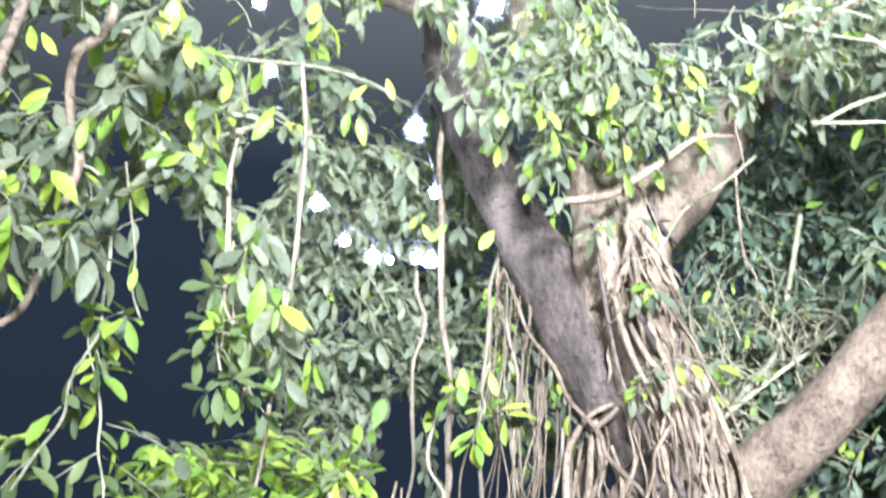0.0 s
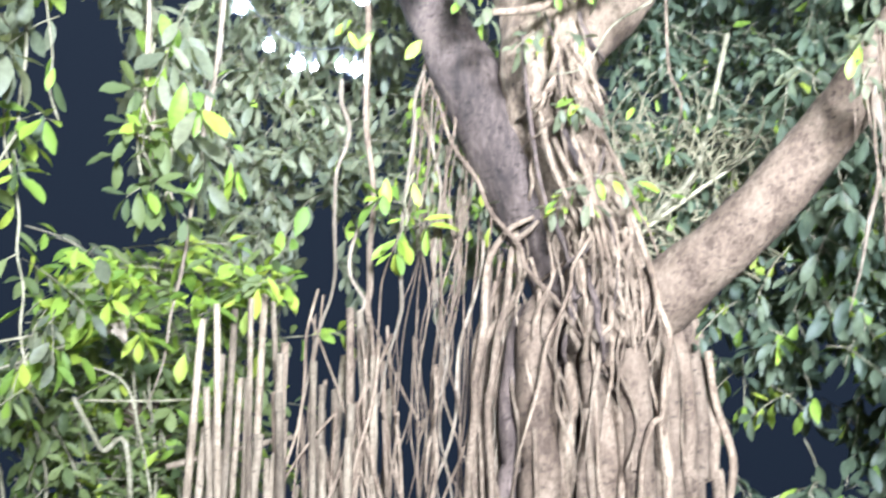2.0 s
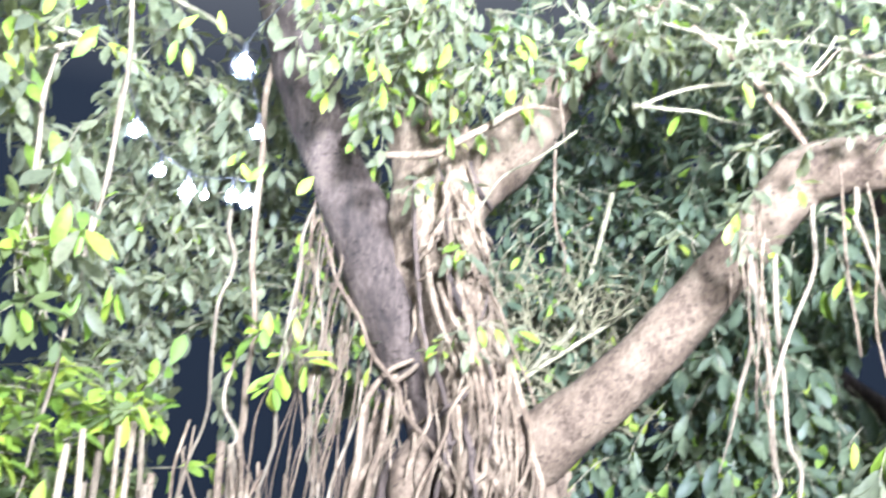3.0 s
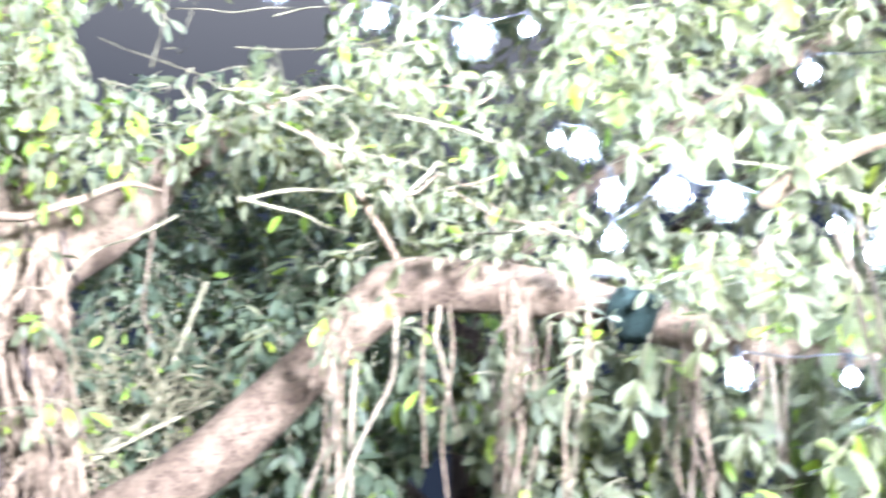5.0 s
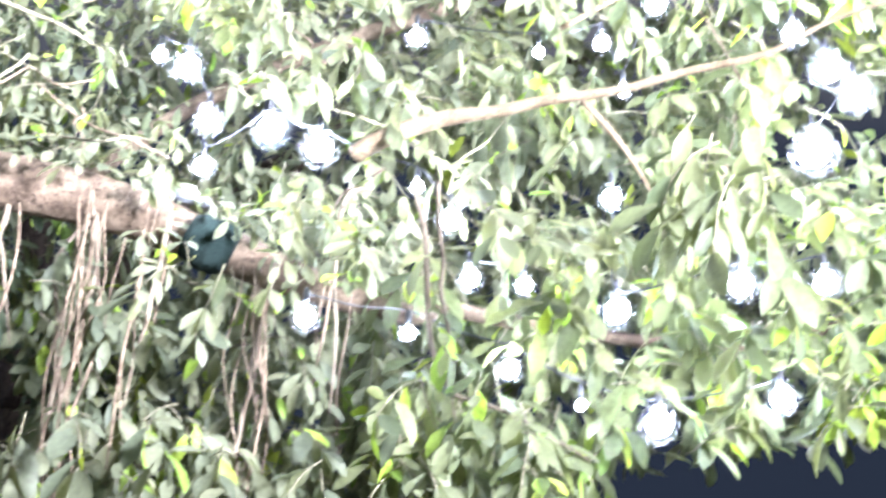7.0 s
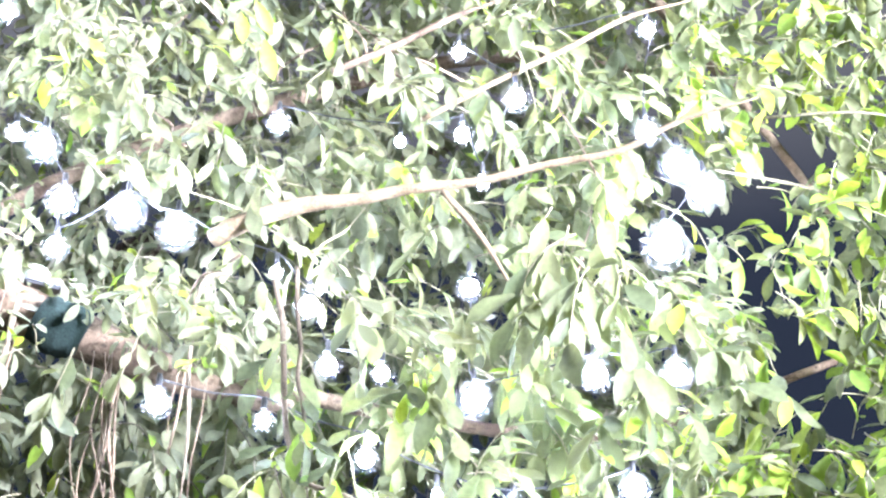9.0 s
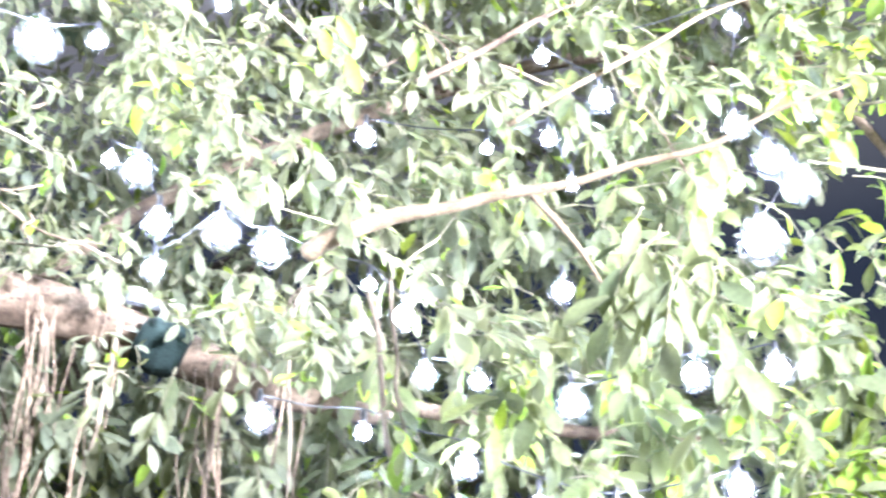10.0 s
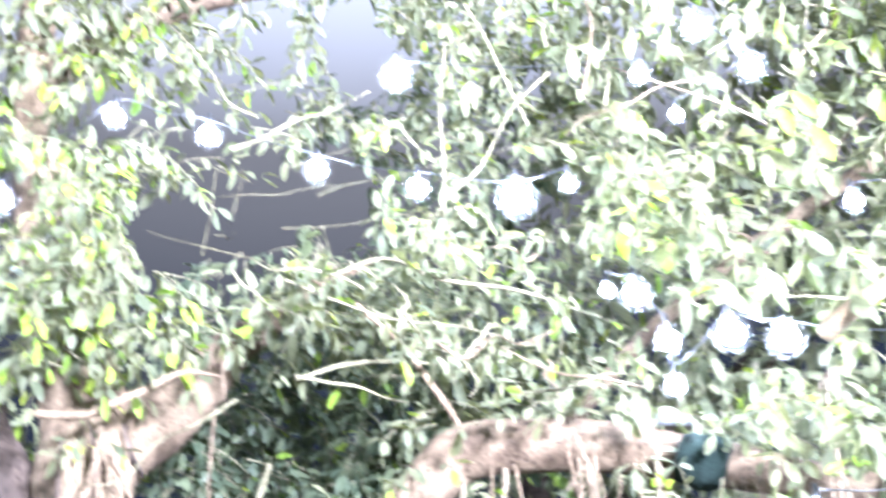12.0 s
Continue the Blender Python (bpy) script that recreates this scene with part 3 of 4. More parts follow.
root([(25.0, 24.1, 0.18), (24.4, 18.8, 0.18), (24.5, 13.5, 0.15), (25.1, 11.6, 0.15), (24.2, 8.1, 0.13)], 3.85, PALE)
root([(26.4, 24.8, 0.15), (26.2, 20.8, 0.15), (24.0, 15.5, 0.15), (24.1, 11.6, 0.13), (23.7, 10.5, 0.13)], 3.8, PALE)
root([(40.1, 21.4, 0.18), (40.2, 18.4, 0.17), (40.0, 16.5, 0.15), (39.7, 14.0, 0.13)], 3.6, PALE)
root([(47.4, 26.6, 0.18), (48.2, 24.6, 0.20), (48.3, 21.1, 0.20), (49.2, 18.1, 0.18), (50.5, 17.4, 0.15), (52.3, 16.8, 0.13)], 3.4, PALE)
root([(45.4, 26.6, 0.15), (44.2, 26.2, 0.15), (43.8, 23.6, 0.15), (44.0, 20.6, 0.13)], 3.45, PALE)
root([(48.7, 27.1, 0.15), (48.8, 23.6, 0.15), (49.1, 20.8, 0.15)], 3.4, PALE)
# branches
root([(21.2, 31.6, 0.15), (23.6, 29.6, 0.20), (25.7, 27.0, 0.25)], (3.7, 3.8), ROOT, "branch")
root([(19.4, 32.6, 0.13), (22.7, 33.6, 0.13), (25.6, 32.6, 0.15), (29.7, 31.9, 0.13)], 3.6, TWIG, "branch")
root([(18.2, 28.2, 0.10), (20.7, 28.9, 0.13), (23.9, 29.0, 0.13)], 3.8, TWIG, "branch")
root([(44.4, 28.1, 0.62), (45.6, 28.8, 0.64), (48.5, 29.8, 0.56), (51.4, 30.2, 0.42), (54.2, 30.7, 0.36), (57.7, 31.0, 0.30), (61.1, 31.6, 0.26), (65.2, 32.0, 0.22), (68.5, 33.0, 0.16)], (3.4, 3.0), TAN, "branch")
root([(55.9, 30.6, 0.20), (57.1, 29.4, 0.24), (58.3, 27.9, 0.16)], 3.15, TAN, "branch")
root([(50.0, 35.8, 0.25), (53.4, 37.0, 0.23), (56.5, 38.2, 0.20)], 3.3, BARK, "branch")
root([(54.9, 33.8, 0.18), (59.2, 35.5, 0.18), (63.0, 36.7, 0.18), (66.2, 37.7, 0.15)], 3.3, TAN, "branch")
root([(72.4, 32.6, 0.10), (76.9, 32.1, 0.10)], 3.4, TWIG, "branch")
root([(69.8, 30.7, 0.10), (74.4, 29.2, 0.10)], 3.4, TWIG, "branch")
root([(17.1, 24.5, 0.18), (16.1, 21.2, 0.18), (15.2, 18.6, 0.20), (13.3, 16.8, 0.20)], 4.5, TWIG, "branch")
root([(18.0, 19.4, 0.13), (14.6, 17.4, 0.15), (12.7, 16.1, 0.15)], 4.4, TWIG, "branch")

# boughs that carry the crown
for rows, d in (([(3.6, 40.0, 0.7), (12.0, 44.5, 0.6), (24.0, 46.5, 0.5), (40.0, 47.0, 0.42), (58.0, 46.0, 0.35), (74.0, 42.0, 0.2)], (4.0, 4.2)),
                ([(31.0, 25.2, 0.4), (37.0, 30.0, 0.36), (48.0, 34.5, 0.36), (60.0, 36.5, 0.3), (72.0, 34.0, 0.18)], (4.0, 4.5)),
                ([(45.7, 22.0, 0.40), (55.0, 20.5, 0.32), (64.0, 19.6, 0.26), (75.0, 22.0, 0.15)], (3.75, 4.2)),
                ([(58.0, 46.0, 0.35), (68.0, 38.0, 0.28), (75.0, 28.0, 0.16)], (4.2, 4.0)),
                ([(-1.0, 42.0, 0.7), (-9.0, 41.0, 0.5), (-17.0, 38.0, 0.4), (-24.0, 33.0, 0.25)], (4.0, 3.9)),
                ([(0.6, 34.0, 0.6), (-5.0, 35.5, 0.4), (-12.0, 35.0, 0.28), (-16.9, 35.0, 0.28)], (4.05, 3.6))):
    p, r = view_fitted(rows, d)
    tube("bough", p, r, BARK, tree, 10, 8, 0.15, 6.0)

# a curtain of thin roots west of the trunk, and the tangle in the fork
for i in range(58):
    e0 = rng.uniform(11, 24)
    e1 = rng.uniform(-4, 10)
    b = np.interp(e0, (10, 15, 19, 23, 26), (7.9, 6.7, 4.9, 3.6, 2.7)) + rng.uniform(-0.9, 0.35)
    lean, sway, turn = rng.gauss(0.08, 0.07), rng.uniform(0.05, 0.38), rng.uniform(0, 6)
    pts = [spot(b - (e0 - e) * lean + sway * math.sin(e * 0.9 + turn) * min(1, (e0 - e) * 0.5), e, 4.16 + rng.gauss(0, 0.025)) for e in np.linspace(e0, e1, 11)]
    rr = rng.choice((0.0018, 0.0025, 0.0035, 0.006))
    tube("aerial_root", pts, [rr, rr, rr * 0.6], rng.choice((ROOT, PALE, BARK, BARK)), tree, 5, 3)
for i in range(40):
    e0, e1 = rng.uniform(7, 14), rng.uniform(-6, 5)
    lean, sway, turn = rng.gauss(0, 0.09) if i % 4 else rng.gauss(0, 0.3), rng.uniform(0.05, 0.25), rng.uniform(0, 6)
    b = rng.choice((-1.9, -0.6, 0.25, 0.3, 1.3, 2.2, 3.2)) + rng.gauss(0, 0.35)
    pts = [spot(b + (e0 - e) * lean + sway * math.sin(e * 0.9 + turn) * min(1, (e0 - e) * 0.5), e, 4.0 + rng.gauss(0, 0.03)) for e in np.linspace(e0, e1, 9)]
    rr = rng.choice((0.002, 0.003, 0.005, 0.007))
    tube("aerial_root", pts, [rr, rr, rr * 0.6], ROOT, tree, 5, 3)
# fine roots that hang from the limb, and pale twigs above it
for i in range(26):
    b = rng.choice((23.6, 28.4, 31.8, 32.4, 35.5, 40.2, 44.0)) + rng.gauss(0, 0.5)
    e0 = np.interp(b, (19, 25, 32, 38, 46), (19.5, 24, 24.5, 23.5, 22)) + rng.uniform(-1, 1.2)
    e1 = e0 - rng.uniform(3, 12)
    lean, sway, turn = rng.gauss(0, 0.04), rng.uniform(0.05, 0.3), rng.uniform(0, 6)
    pts = [spot(b + (e0 - e) * lean + sway * math.sin(e * 0.8 + turn), e, 3.55 + rng.gauss(0, 0.03)) for e in np.linspace(e0, e1, 8)]
    rr = rng.uniform(0.002, 0.005)
    tube("aerial_root", pts, [rr, rr, rr * 0.6], ROOT, tree, 5, 3)
for i in range(10):
    b = (32.0, 40.1)[i % 2] + rng.gauss(0, 0.45)
    e0, e1 = (25.0, 22.8)[i % 2], rng.uniform(9, 15)
    sway, turn = rng.uniform(0.2, 0.6), rng.uniform(0, 6)
    pts = [spot(b + sway * math.sin(e * 0.6 + turn) * min(1, (e0 - e) * 0.3), e, 3.58 + rng.gauss(0, 0.03)) for e in np.linspace(e0, e1, 9)]
    rr = rng.choice((0.002, 0.003, 0.005))
    tube("aerial_root", pts, [rr, rr, rr * 0.6], rng.choice((ROOT, BARK)), tree, 6, 4, 0.15, 14.0)
for i in range(70):
    b, e = rng.uniform(14, 66), rng.uniform(26, 42)
    db, de = rng.gauss(0, 1.3), rng.gauss(0.2, 0.8)
    pts = [spot(b + db * k + rng.gauss(0, 0.25), e + de * k + rng.gauss(0, 0.2), 3.5 + rng.gauss(0, 0.06)) for k in range(5)]
    if any(open_to_view(q) for q in pts):
        continue
    tube("branch", pts, [0.0055, 0.004, 0.002], rng.choice((ROOT, TWIG)), tree, 5, 4)
for i in range(9):
    b, e = rng.uniform(12, 20), rng.uniform(33, 38)
    db, de = rng.gauss(0.6, 0.8), rng.gauss(0.1, 0.5)
    pts = [spot(b + db * k + rng.gauss(0, 0.07), e + de * k + rng.gauss(0, 0.07), 3.8 + rng.gauss(0, 0.05)) for k in range(5)]
    tube("branch", pts, [0.0018, 0.0014, 0.0009], BRUSH, tree, 5, 4)
tangle_v, tangle_f = [], []
for i in range(300):
    b, e = rng.uniform(11.5, 19.5), rng.uniform(13.5, 19.5)
    turn, curl = rng.gauss(1.4, 0.7), rng.gauss(0, 0.35)
    pts, d = [], 4.6 + rng.gauss(0, 0.12)
    for k in range(7):
        pts.append(spot(b, e, d))
        b, e, d = b + 0.7 * math.cos(turn), e + 0.6 * math.sin(turn), d + rng.gauss(0, 0.02)
        turn += curl + rng.gauss(0, 0.15)
    v, f = tube_geometry(pts, [0.005, 0.0022], 4, 3, base=len(tangle_v))
    tangle_v += v
    tangle_f += f
tagged(link("twig_tangle", mesh_of("twig_tangle", tangle_v, tangle_f, BRUSH), tree), kind="stuff")

# ---------------------------------------------------------------- cut poles, standing in bundles on the ground
poles = [(-7.2, 12.2), (-6.6, 12.9), (-5.8, 12.7), (-5.1, 13.2), (-4.5, 13.4), (-4.1, 13.1), (-3.5, 11.3), (-3.7, 10.8), (-6.3, 10.7), (-5.4, 9.7),
         (-2.2, 10.5), (-1.8, 9.5), (-1.2, 9.3), (-0.6, 12.9), (-0.2, 12.8), (-0.8, 10.8), (0.5, 10.8), (0.9, 10.6)]
poles += [(rng.uniform(-7.3, -3.3), rng.uniform(6, 10)) for _ in range(12)] + [(rng.uniform(-2.8, 1.8), rng.uniform(5, 9.5)) for _ in range(11)]
for b, e in poles:
    d = rng.uniform(3.72, 3.86) if b < -3 else rng.uniform(3.95, 4.25)
    top = spot(b, e, d)
    w = rng.uniform(0.009, 0.0155)
    foot = Vector((top.x + rng.gauss(0, 0.09), top.y + rng.gauss(0, 0.05), -0.05))
    mid = top.lerp(foot, 0.5) + Vector((rng.gauss(0, 0.025), rng.gauss(0, 0.02), 0))
    tagged(tube("wooden_pole", [top, mid, foot], [w * 0.9, w, w * 1.1], rng.choice((STAKE, STAKE, ROOT)), None, 8, 10, 0.22, 22.0),
           "pale weathered pole with a cut top, standing upright", "pole", "poles beside the tree")
for i in range(9):
    top = spot(11.3 + i * 0.33 + rng.gauss(0, 0.05), 4.25 + rng.gauss(0, 0.1), 3.78)
    tagged(tube("picket", [top, (top.x, top.y, 0.9), (top.x, top.y, -0.05)], [0.012, 0.013, 0.013], STAKE, None, 8, 4, 0.05, 10.0),
           "pale thin picket in front of the trunk", "picket", "pickets round the trunk")
b0 = spot(-9.8, 0, 4.6)
tagged(tube("tree_stump", [(b0.x, b0.y, -0.05), (b0.x, b0.y, 1.2), (b0.x + 0.02, b0.y, 2.28)], [0.24, 0.16, 0.12], BARK, None, 14, 8, 0.3, 4.0),
       "brown bark-covered stump behind the shrub", "stump")
p, r = view_fitted([(-8.4, 5.8, 0.15), (-5.6, 6.6, 0.14), (-3.0, 7.2, 0.13)], 3.9)
tagged(tube("cross_stick", p, r, STAKE, None, 7, 6, 0.1), "thin pale stick lying across the poles", "stick")

for rows in (((-18.5, 9.8, 0.06), (-17.0, 10.4, 0.07), (-14.0, 11.2, 0.06), (-11.1, 11.8, 0.04)), ((-18.5, 8.0, 0.06), (-17.0, 9.0, 0.07), (-14.3, 10.2, 0.06), (-12.0, 11.2, 0.04)),
             ((-12.0, 8.5, 0.05), (-9.0, 8.6, 0.05), (-6.6, 8.8, 0.04)), ((-12.7, 10.1, 0.04), (-10.5, 9.4, 0.05), (-9.6, 7.2, 0.05), (-8.6, 3.0, 0.05)), ((-12.5, 8.6, 0.12), (-11.2, 6.5, 0.13), (-9.8, 4.4, 0.13), (-8.8, -21, 0.13))):
    p, r = view_fitted(rows, 4.05)
    tagged(tube("bent_twig", p, r, TWIG, None, 6, 7, 0.12, 14.0), "long thin bare twig arching through the shrub", "twig", "bare twigs in the shrub")

# ---------------------------------------------------------------- foliage of the fig tree
crown, outer = Foliage(), Foliage()
# next three lie behind; paler leaf colour stands in for bulb light there
fill(crown, (-12, 0), (14, 29), (4.4, 5.1), 520, 0.075, 0.7, 0.02, 31)
fill(crown, (32, 69), (14, 48), (4.4, 5.2), 1350, 0.095, 0.7, 0.04, 40)
fill(crown, (0, 6), (14, 30), (4.7, 5.6), 110, 0.08, 0.7, 0.02, 32)
fill(crown, (-24, -14), (23, 39), (3.3, 4.3), 150, 0.11, 0.8, 0.15, 11)
fill(crown, (-14, -7.5), (20, 36), (3.5, 4.3), 150, 0.105, 0.9, 0.18, 12)
fill(crown, (-17.5, -13.3), (10.5, 17), (3.5, 3.8), 20, 0.08, 0.8, 0.4, 14)
fill(crown, (1.5, 5), (17, 25.5), (4.25, 4.5), 45, 0.055, 1.0, 0.4, 15)
fill(crown, (-8, 3), (26, 38), (4.2, 5.2), 110, 0.085, 0.6, 0.06, 13)
fill(crown, (4.5, 11.5), (28, 37), (3.6, 4.0), 120, 0.07, 0.9, 0.2, 16)
fill(crown, (17, 24), (31, 47), (3.5, 4.6), 150, 0.075, 0.6, 0.05, 17)
fill(crown, (24, 37), (26, 47), (3.5, 4.6), 400, 0.078, 0.6, 0.05, 46)
fill(crown, (29, 48), (9, 24.5), (3.6, 4.5), 330, 0.092, 1.1, 0.06, 18)
fill(crown, (35, 58), (22, 47), (3.2, 4.5), 680, 0.095, 0.8, 0.05, 19)
fill(outer, (56, 70), (22, 47), (3.2, 4.5), 420, 0.095, 0.8, 0.06, 48)
fill(outer, (47, 69), (14.5, 24), (3.3, 4.3), 400, 0.105, 1.0, 0.08, 20)
fill(outer, (67, 73), (15, 41), (3.3, 4.4), 150, 0.095, 0.7, 0.3, 21)
fill(outer, (73, 82), (14, 42), (3.3, 4.4), 330, 0.095, 0.7, 0.35, 22)
fill(outer, (66, 82), (13.5, 19), (3.2, 3.8), 70, 0.09, 0.7, 0.6, 23)
fill(crown, (-3, 14), (36, 47), (3.6, 4.3), 170, 0.085, 0.6, 0.05, 28)
fill(crown, (15, 23), (30, 34), (3.9, 4.1), 30, 0.08, 0.8, 0.08, 24)
fill(outer, (60, 64), (26.5, 30), (2.6, 2.8), 9, 0.12, 1.4, 0.0, 25)
fill(outer, (52.5, 58), (14, 17), (2.7, 2.9), 12, 0.11, 1.2, 0.1, 26)
fill(crown, (28, 44), (12, 16), (3.3, 3.6), 30, 0.12, 1.4, 0.1, 27)
fill(crown, (3.2, 9.5), (30.5, 45), (3.45, 3.8), 100, 0.075, 0.8, 0.12, 47)
fill(crown, (-4, 4), (33.5, 38), (3.5, 3.8), 40, 0.085, 0.8, 0.15, 29)
for b, e, w in ((2.2, 18.1, 0.07), (0.9, 18.3, 0.08), (0.8, 17.6, 0.07), (0.2, 24.7, 0.07), (-1.0, 24.7, 0.07), (2.5, 24.4, 0.08), (44.9, 37.6, 0.12), (46.2, 36.6, 0.11), (45.6, 38.2, 0.09), (10.4, 26.8, 0.07), (10.8, 18.2, 0.06)):
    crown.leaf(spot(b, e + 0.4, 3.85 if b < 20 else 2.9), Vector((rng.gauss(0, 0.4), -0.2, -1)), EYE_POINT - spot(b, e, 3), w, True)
for b, e in ((9.9, 21.7), (10.9, 18.3), (9.5, 17.5), (8.6, 24.6)):
    for _ in range(3):
        crown.sprig(spot(b + rng.gauss(0, 0.3), e + 0.5, 3.8), Vector((rng.gauss(0, 1), -0.6, -0.4)), 0.09, 0.06, 1.0, 0.4, rng)
# tufts that grow from the limb, at its bend and round the dark patch
for b, e in ((21.5, 22.2), (22.6, 22.6), (23.4, 23.6), (24.2, 22.2), (25.0, 26.2), (26.0, 23.2), (26.6, 26.6), (29.5, 26.3), (30.8, 26.2), (33.5, 26.0), (35.4, 22.6), (37.0, 22.3), (38.3, 25.6), (39.2, 24.6), (40.0, 23.6), (41.5, 23.4), (43.0, 22.8)):
    for _ in range(2):
        crown.sprig(spot(b + rng.gauss(0, 0.4), e + rng.gauss(0.2, 0.3), 3.6), Vector((rng.gauss(0, 1), -0.5, rng.gauss(0, 0.4))), rng.uniform(0.07, 0.14), 0.066, 0.9, 0.08, rng)
for b, e in ((-14.4, 33.0), (-20.3, 31.8), (-19.5, 29.5), (-20.2, 21.3), (-10.6, 30.8), (-13.0, 27.3), (-3.3, 31.4), (-8.4, 29.4), (-4.5, 29.7), (-12.9, 32.0)):
    for _ in range(2):
        at = spot(b + rng.gauss(0, 0.4), e + rng.gauss(0.3, 0.4), 3.3)
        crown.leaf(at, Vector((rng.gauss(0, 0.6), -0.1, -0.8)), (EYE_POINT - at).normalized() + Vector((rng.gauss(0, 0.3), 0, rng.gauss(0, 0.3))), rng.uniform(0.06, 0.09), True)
crown.build(tree, 150, spot(48, 24, 3.2))
outer.build(tree, 150, spot(62, 22, 3.2), crown="outer_crown", grown=OLIVE)

back = thing("background_tree", (0, 0, 0), "dark green leafy tree behind the fig tree, leaves darkened as less lit", "tree")
behind = Foliage()
# leaves below the limb, put in this darker set to look less lit
fill(behind, (20, 29), (9, 24), (4.0, 4.8), 190, 0.085, 1.1, 0.08, 30)
fill(behind, (15.8, 25), (3, 17), (4.3, 4.7), 180, 0.075, 0.8, 0.15, 36)
fill(behind, (11.5, 19), (15.5, 21), (4.5, 4.7), 26, 0.05, 0.5, 0.4, 38)
fill(behind, (11, 26), (16, 31), (4.6, 5.6), 950, 0.068, 0.6, 0.02, 33)
fill(behind, (11, 26), (31, 35.5), (4.6, 5.6), 90, 0.068, 0.6, 0.02, 39)
fill(behind, (15, 40), (3, 19), (4.6, 5.6), 300, 0.10, 0.8, 0.05, 34)
fill(behind, (19, 32), (14, 48), (4.5, 5.4), 430, 0.09, 0.7, 0.03, 35)
q = spot(30, 0, 7.2)
tube("trunk", [(q.x, q.y, -0.1), (q.x + 0.1, q.y, 2.5), (q.x - 0.1, q.y, 5.5)], [0.25, 0.2, 0.08], BARK_DARK_SHADED, back, 10, 8, 0.2, 4.0)
for b, e, d in ((-8, 24, 5.2), (4, 24, 5.3), (16, 26, 5.2), (22, 12, 5.0), (45, 30, 5.0), (62, 34, 5.0), (55, 20, 5.0)):
    end = spot(b, e, d)
    start = Vector((q.x, q.y, min(4.8, end.z * 0.8)))
    tube("bough", [start, start.lerp(end, 0.5) + Vector((0, 0.5, 0.25)), end], [0.09, 0.06, 0.02], BARK_DARK_SHADED, back, 8, 6, 0.15, 5.0)
fill(behind, (23, 37), (5, 21), (4.6, 5.4), 130, 0.10, 0.9, 0.05, 37)
behind.build(back, 300, spot(22, 12, 4.5), grown=LEAF_LESS_LIT)

# ---------------------------------------------------------------- shrub and hanging vines
c = spot(-8, 0, 4.1)
shrub = thing("shrub", (c.x, c.y, 0), "bright green leafy shrub among the poles", "shrub")
low = Foliage()
fill(low, (-12.5, -2.5), (11.5, 15.2), (3.9, 4.25), 52, 0.085, 0.35, 0.8, 41, lift=0.8)
fill(low, (-18, -5), (3, 12.5), (4.2, 5.0), 470, 0.068, 0.5, 0.16, 42)
fill(low, (-17.5, -11.5), (9.5, 14.0), (3.9, 4.3), 26, 0.085, 0.4, 0.6, 43, lift=0.4)
for i in range(7):
    b = rng.uniform(-16, -6)
    low.twig([spot(b * 0.6 - 4, -21, 4.2), spot(b - 0.8, -4, 4.3), spot(b + 0.5, 4, 4.3), spot(b + rng.gauss(0, 2.0), rng.uniform(7, 11), 4.2)], 0.012, 0.005, 5)
for v in (low.twig_v,):
    low.twig_v = [Vector(x) - shrub.location for x in v]
low.build(shrub, 300, spot(-7, 13, 3.7), grown=SHRUB)


def hanging_vine(rows, distance, leafy, seed, young=0.5, size=0.085):
    r0 = random.Random(seed)
    pts, rad = view_fitted(rows, distance)
    vine = thing("hanging_vine", pts[0], "thin hanging vine with green leaves", "vine", "vines hanging from the tree")
    tube("stem", [q - pts[0] + Vector((r0.gauss(0, 0.012), 0, 0)) for q in curve_points(pts, 2)], [q * 0.6 for q in rad], TWIG, vine, 6, 4, 0.1)
    leaves = Foliage()
    line = curve_points(pts, 6)
    for q in line[int(len(line) * (1 - leafy)):]:
        if r0.random() < 0.55:
            leaves.sprig(q, Vector((r0.gauss(0, 1), r0.gauss(-0.3, 0.8), r0.gauss(-0.3, 0.5))), r0.uniform(0.07, 0.16), size, 0.7, young, r0)
        elif r0.random() < 0.5:
            leaves.leaf(q, Vector((r0.gauss(0, 1), r0.gauss(-0.3, 0.8), -0.7)), Vector((r0.gauss(0, 0.5), -0.6, 1)), size * r0.uniform(0.6, 1.2), r0.random() < young)
    leaves.twig_v = [v - pts[0] for v in leaves.twig_v]
    leaves.build(vine, 300, pts[-1], grown=SHRUB)


hanging_vine([(-17.7, 26.7, 0.13), (-16.5, 25.6, 0.13), (-15.9, 20.8, 0.13), (-16.4, 18.8, 0.12), (-17.3, 15.8, 0.12), (-18.5, 12.7, 0.12)], 3.5, 0.35, 51, 0.3)
hanging_vine([(-15.6, 27.0, 0.1), (-14.6, 23.0, 0.1), (-14.3, 20.3, 0.1)], 3.5, 0.5, 52)
hanging_vine([(-16.6, 23.0, 0.1), (-16.0, 19.0, 0.1), (-15.6, 16.0, 0.1), (-14.9, 13.0, 0.1), (-14.3, 9.0, 0.1)], 3.6, 0.85, 53, 0.45)
hanging_vine([(-10.2, 24.0, 0.1), (-10.4, 20.0, 0.1), (-10.2, 17.6, 0.1)], 3.7, 0.7, 54, 0.1)
hanging_vine([(-9.4, 22.0, 0.1), (-9.2, 19.0, 0.1), (-9.4, 17.2, 0.1)], 3.7, 0.7, 55, 0.1)
hanging_vine([(2.0, 19.0, 0.08), (2.0, 17.6, 0.08), (1.8, 16.6, 0.08)], 3.95, 0.5, 56, 1.0)

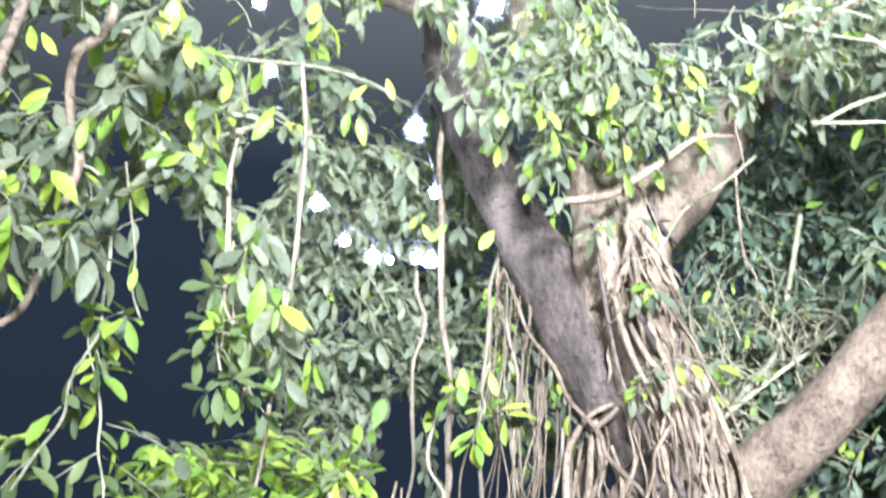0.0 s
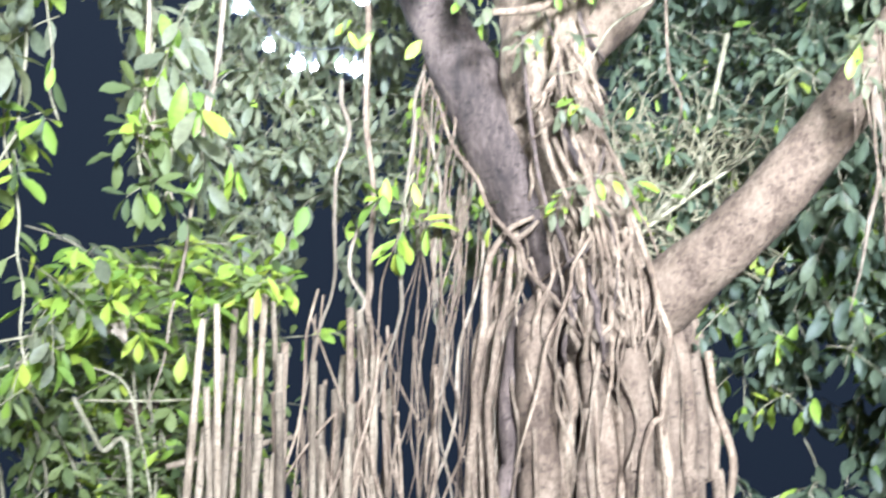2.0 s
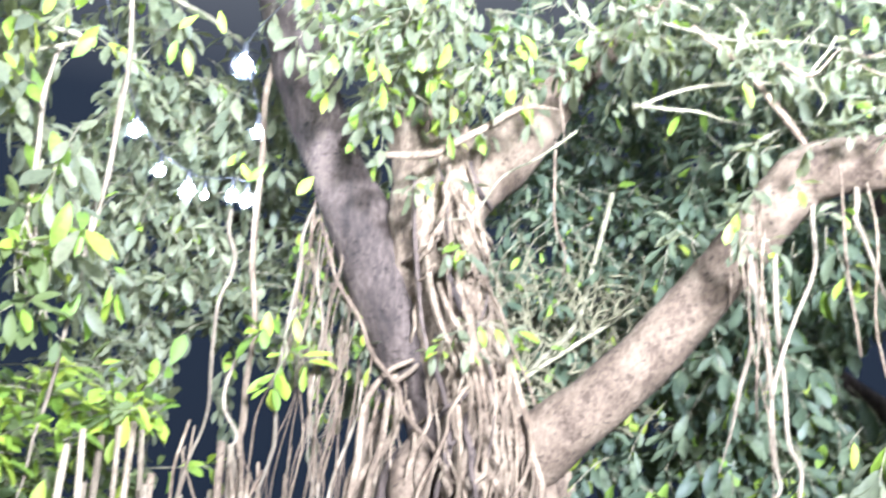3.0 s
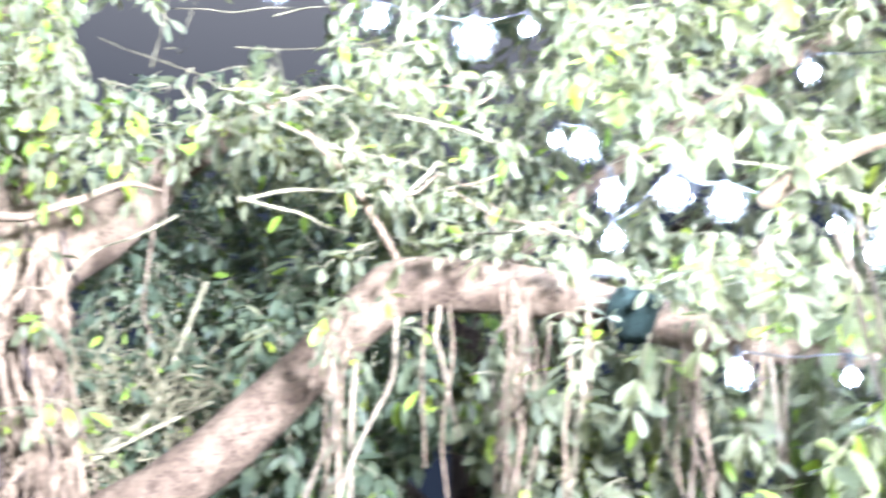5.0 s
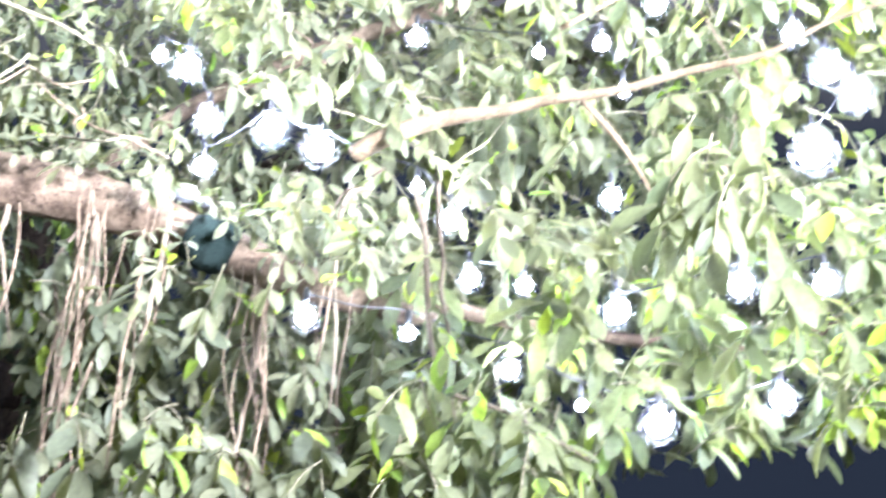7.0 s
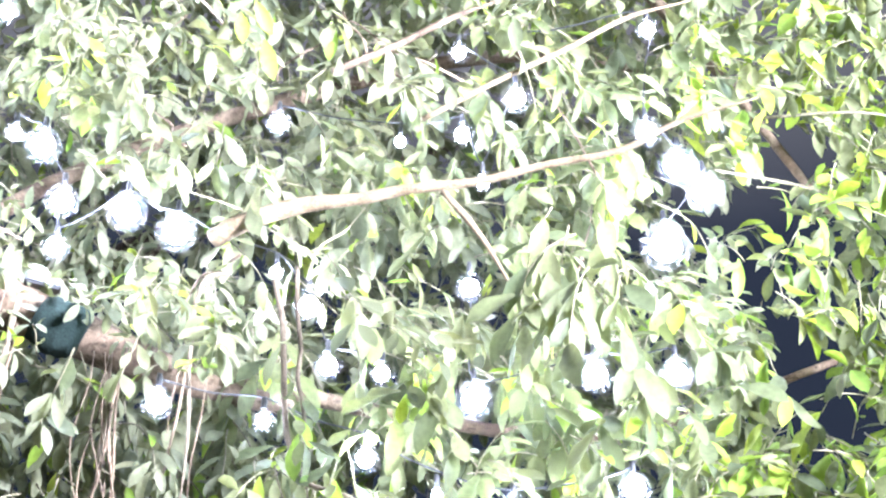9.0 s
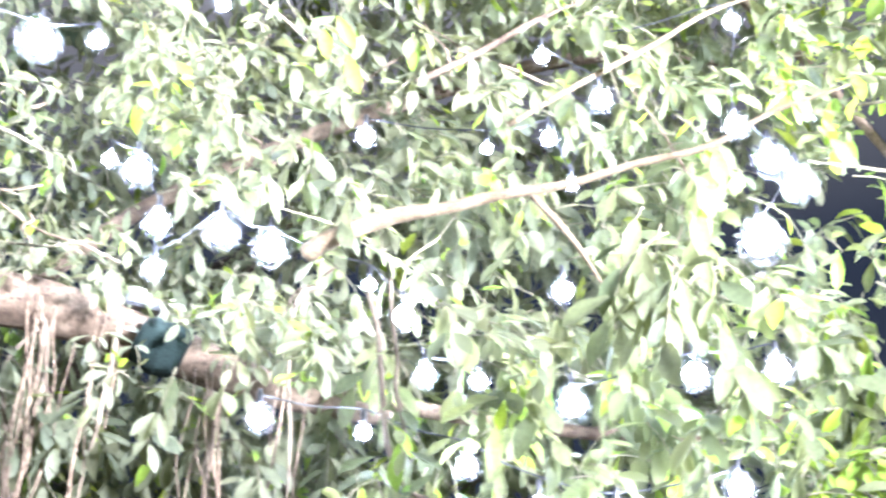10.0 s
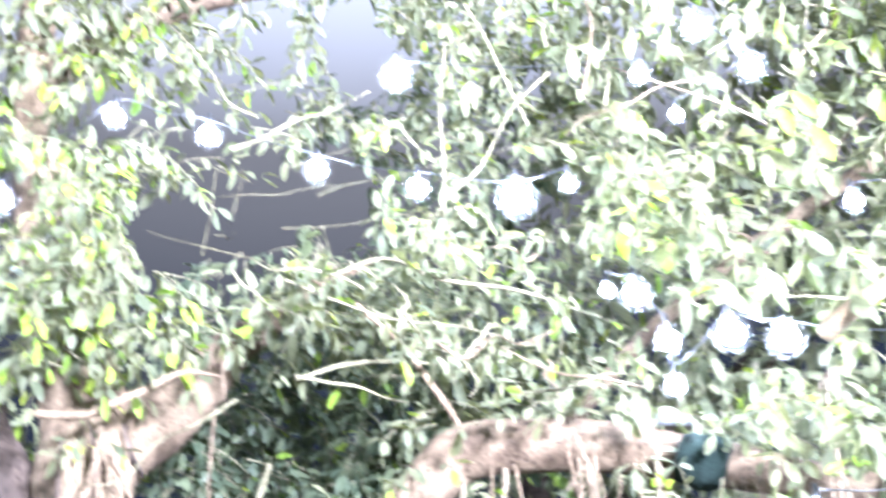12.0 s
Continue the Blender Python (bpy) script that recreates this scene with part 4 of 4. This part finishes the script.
# ---------------------------------------------------------------- string lights
def string_light(rows, distance, seed):
    """A drooping cable with lit globe bulbs in black sockets: rows of bearing, rise and globe size, which follows the
    glare.
    """
    r0 = random.Random(seed)
    pts = [spot(b, e, distance + r0.uniform(-0.15, 0.2)) for b, e, _ in rows]
    string = thing("string_light", pts[0], "lit string of white globe bulbs on a black cable", "string light", "string lights in the tree")
    line = []
    for a, b in zip(pts, pts[1:]):
        line += [a, a.lerp(b, 0.5) - Vector((0, 0, 0.04 * (b - a).length))]
    line = [q + Vector((0, 0, 0.07)) - pts[0] for q in line + [pts[-1]]]
    tube("cable", line, [0.0028, 0.0028], BLACK, string, 5, 4)
    for q, (b, e, w) in zip(pts, rows):
        rr = 0.0018 * w + 0.005
        bm = bmesh.new()
        bmesh.ops.create_uvsphere(bm, u_segments=32, v_segments=20, radius=rr)
        for v in bm.verts:
            if v.co.z > 0.3 * rr:
                v.co.x *= 0.85
                v.co.y *= 0.85
                v.co.z *= 1.15
        me = bpy.data.meshes.new("bulb")
        bm.to_mesh(me)
        bm.free()
        me.materials.append(HALO_GLASS)
        me.shade_smooth()
        ob = link("bulb", me, string, "frosted glass globe, standing in for the bulb's glare")
        ob.location = q - pts[0]
        bm = bmesh.new()
        bmesh.ops.create_uvsphere(bm, u_segments=24, v_segments=16, radius=rr * 0.6)
        me = bpy.data.meshes.new("lit_core")
        bm.to_mesh(me)
        bm.free()
        me.materials.append(GLOW)
        me.shade_smooth()
        link("lit_core", me, ob, "glowing white core")
        tube("socket", [(0, 0, rr * 1.05), (0, 0, rr * 1.15 + 0.02), (0, 0, rr * 1.15 + 0.035)], [0.008, 0.009, 0.006], BLACK, ob, 8, 3)


string_light(STRING_A, 4.1, 61)
string_light(STRING_B, 3.5, 62)
string_light(STRING_C, 3.5, 63)
string_light(STRING_D, 3.45, 64)
string_light(STRING_E, 3.45, 65)
string_light(STRING_F, 3.45, 66)

# ---------------------------------------------------------------- small things
q = spot(36.7, 25.4, 3.68)
box = thing("junction_box", q, "small black box on top of the limb", "junction box")
bm = bmesh.new()
bmesh.ops.create_cube(bm, size=1, matrix=pose(0, 0, 0, 0, 8, -36) @ Matrix.Diagonal((0.11, 0.06, 0.035, 1)))
bmesh.ops.bevel(bm, geom=bm.edges[:], offset=0.006, segments=2, affect="EDGES")
me = bpy.data.meshes.new("body")
bm.to_mesh(me)
bm.free()
me.materials.append(BLACK)
link("body", me, box)
# lumpy dark green sleeve, slightly wider than the limb, for an unidentified dark blob
p, r = view_fitted([(36.7, 24.0, 0.98), (37.1, 23.85, 1.16), (37.9, 23.6, 1.2), (38.5, 23.45, 1.1), (38.8, 23.35, 0.9)], 3.62)
tagged(tube("wrap", p, r, DARK_PATCH, None, 24, 8, 0.2, 18.0), "dark green lumpy patch round the limb", "wrap")

p, r = view_fitted([(10.75, 11.85, 0.4), (10.8, 11.75, 0.46)], (4.0, 3.86))
tube("cut_stub", p, r, ROOT, tree, 12, 3, 0.2, 12.0, "pale sawn-off root end")
dry = thing("dry_leaf_cluster", spot(-11.0, 11.9, 3.85), "curled pale dry leaves caught in the shrub", "dry leaves")
for i in range(7):
    ob = link("dry_leaf", mesh_of("dry_leaf", leaf_shape(0.6, 0.5), LEAF_FACES, DRY), dry)
    ob.matrix_basis = leaf_pose(Vector((rng.gauss(0, 0.02), 0, rng.gauss(0, 0.02))), Vector((rng.gauss(0.4, 1), rng.gauss(0, 0.5), rng.gauss(-0.1, 0.4))).normalized(), Vector((0, -1, 0.5)), 0.055)
root([(-23.5, 24.0, 0.40), (-22.3, 29.0, 0.38), (-21.0, 34.0, 0.35)], 2.6, BARK, "branch")

# the flood lamp on its post, behind the standpoint
lamp = thing("flood_lamp", (FLOOD.x, FLOOD.y - 0.25, 0), "lit bank of flood lamps on a steel post", "flood lamp")
tube("post", [(0, 0, -0.05), (0, 0, 2.6), (0, 0, FLOOD.z + 0.1)], [0.045, 0.04, 0.035], STEEL, lamp, 12, 3)
bm = bmesh.new()
bmesh.ops.create_cube(bm, size=1, matrix=Matrix.Translation((-0.02, 0.1, FLOOD.z - 0.02)) @ pose(0, 0, 0, 24, 0, -6) @ Matrix.Diagonal((1.9, 0.1, 1.2, 1)))
bmesh.ops.bevel(bm, geom=bm.edges[:], offset=0.015, segments=2, affect="EDGES")
me = bpy.data.meshes.new("housing")
bm.to_mesh(me)
bm.free()
me.materials.append(BLACK)
link("housing", me, lamp)
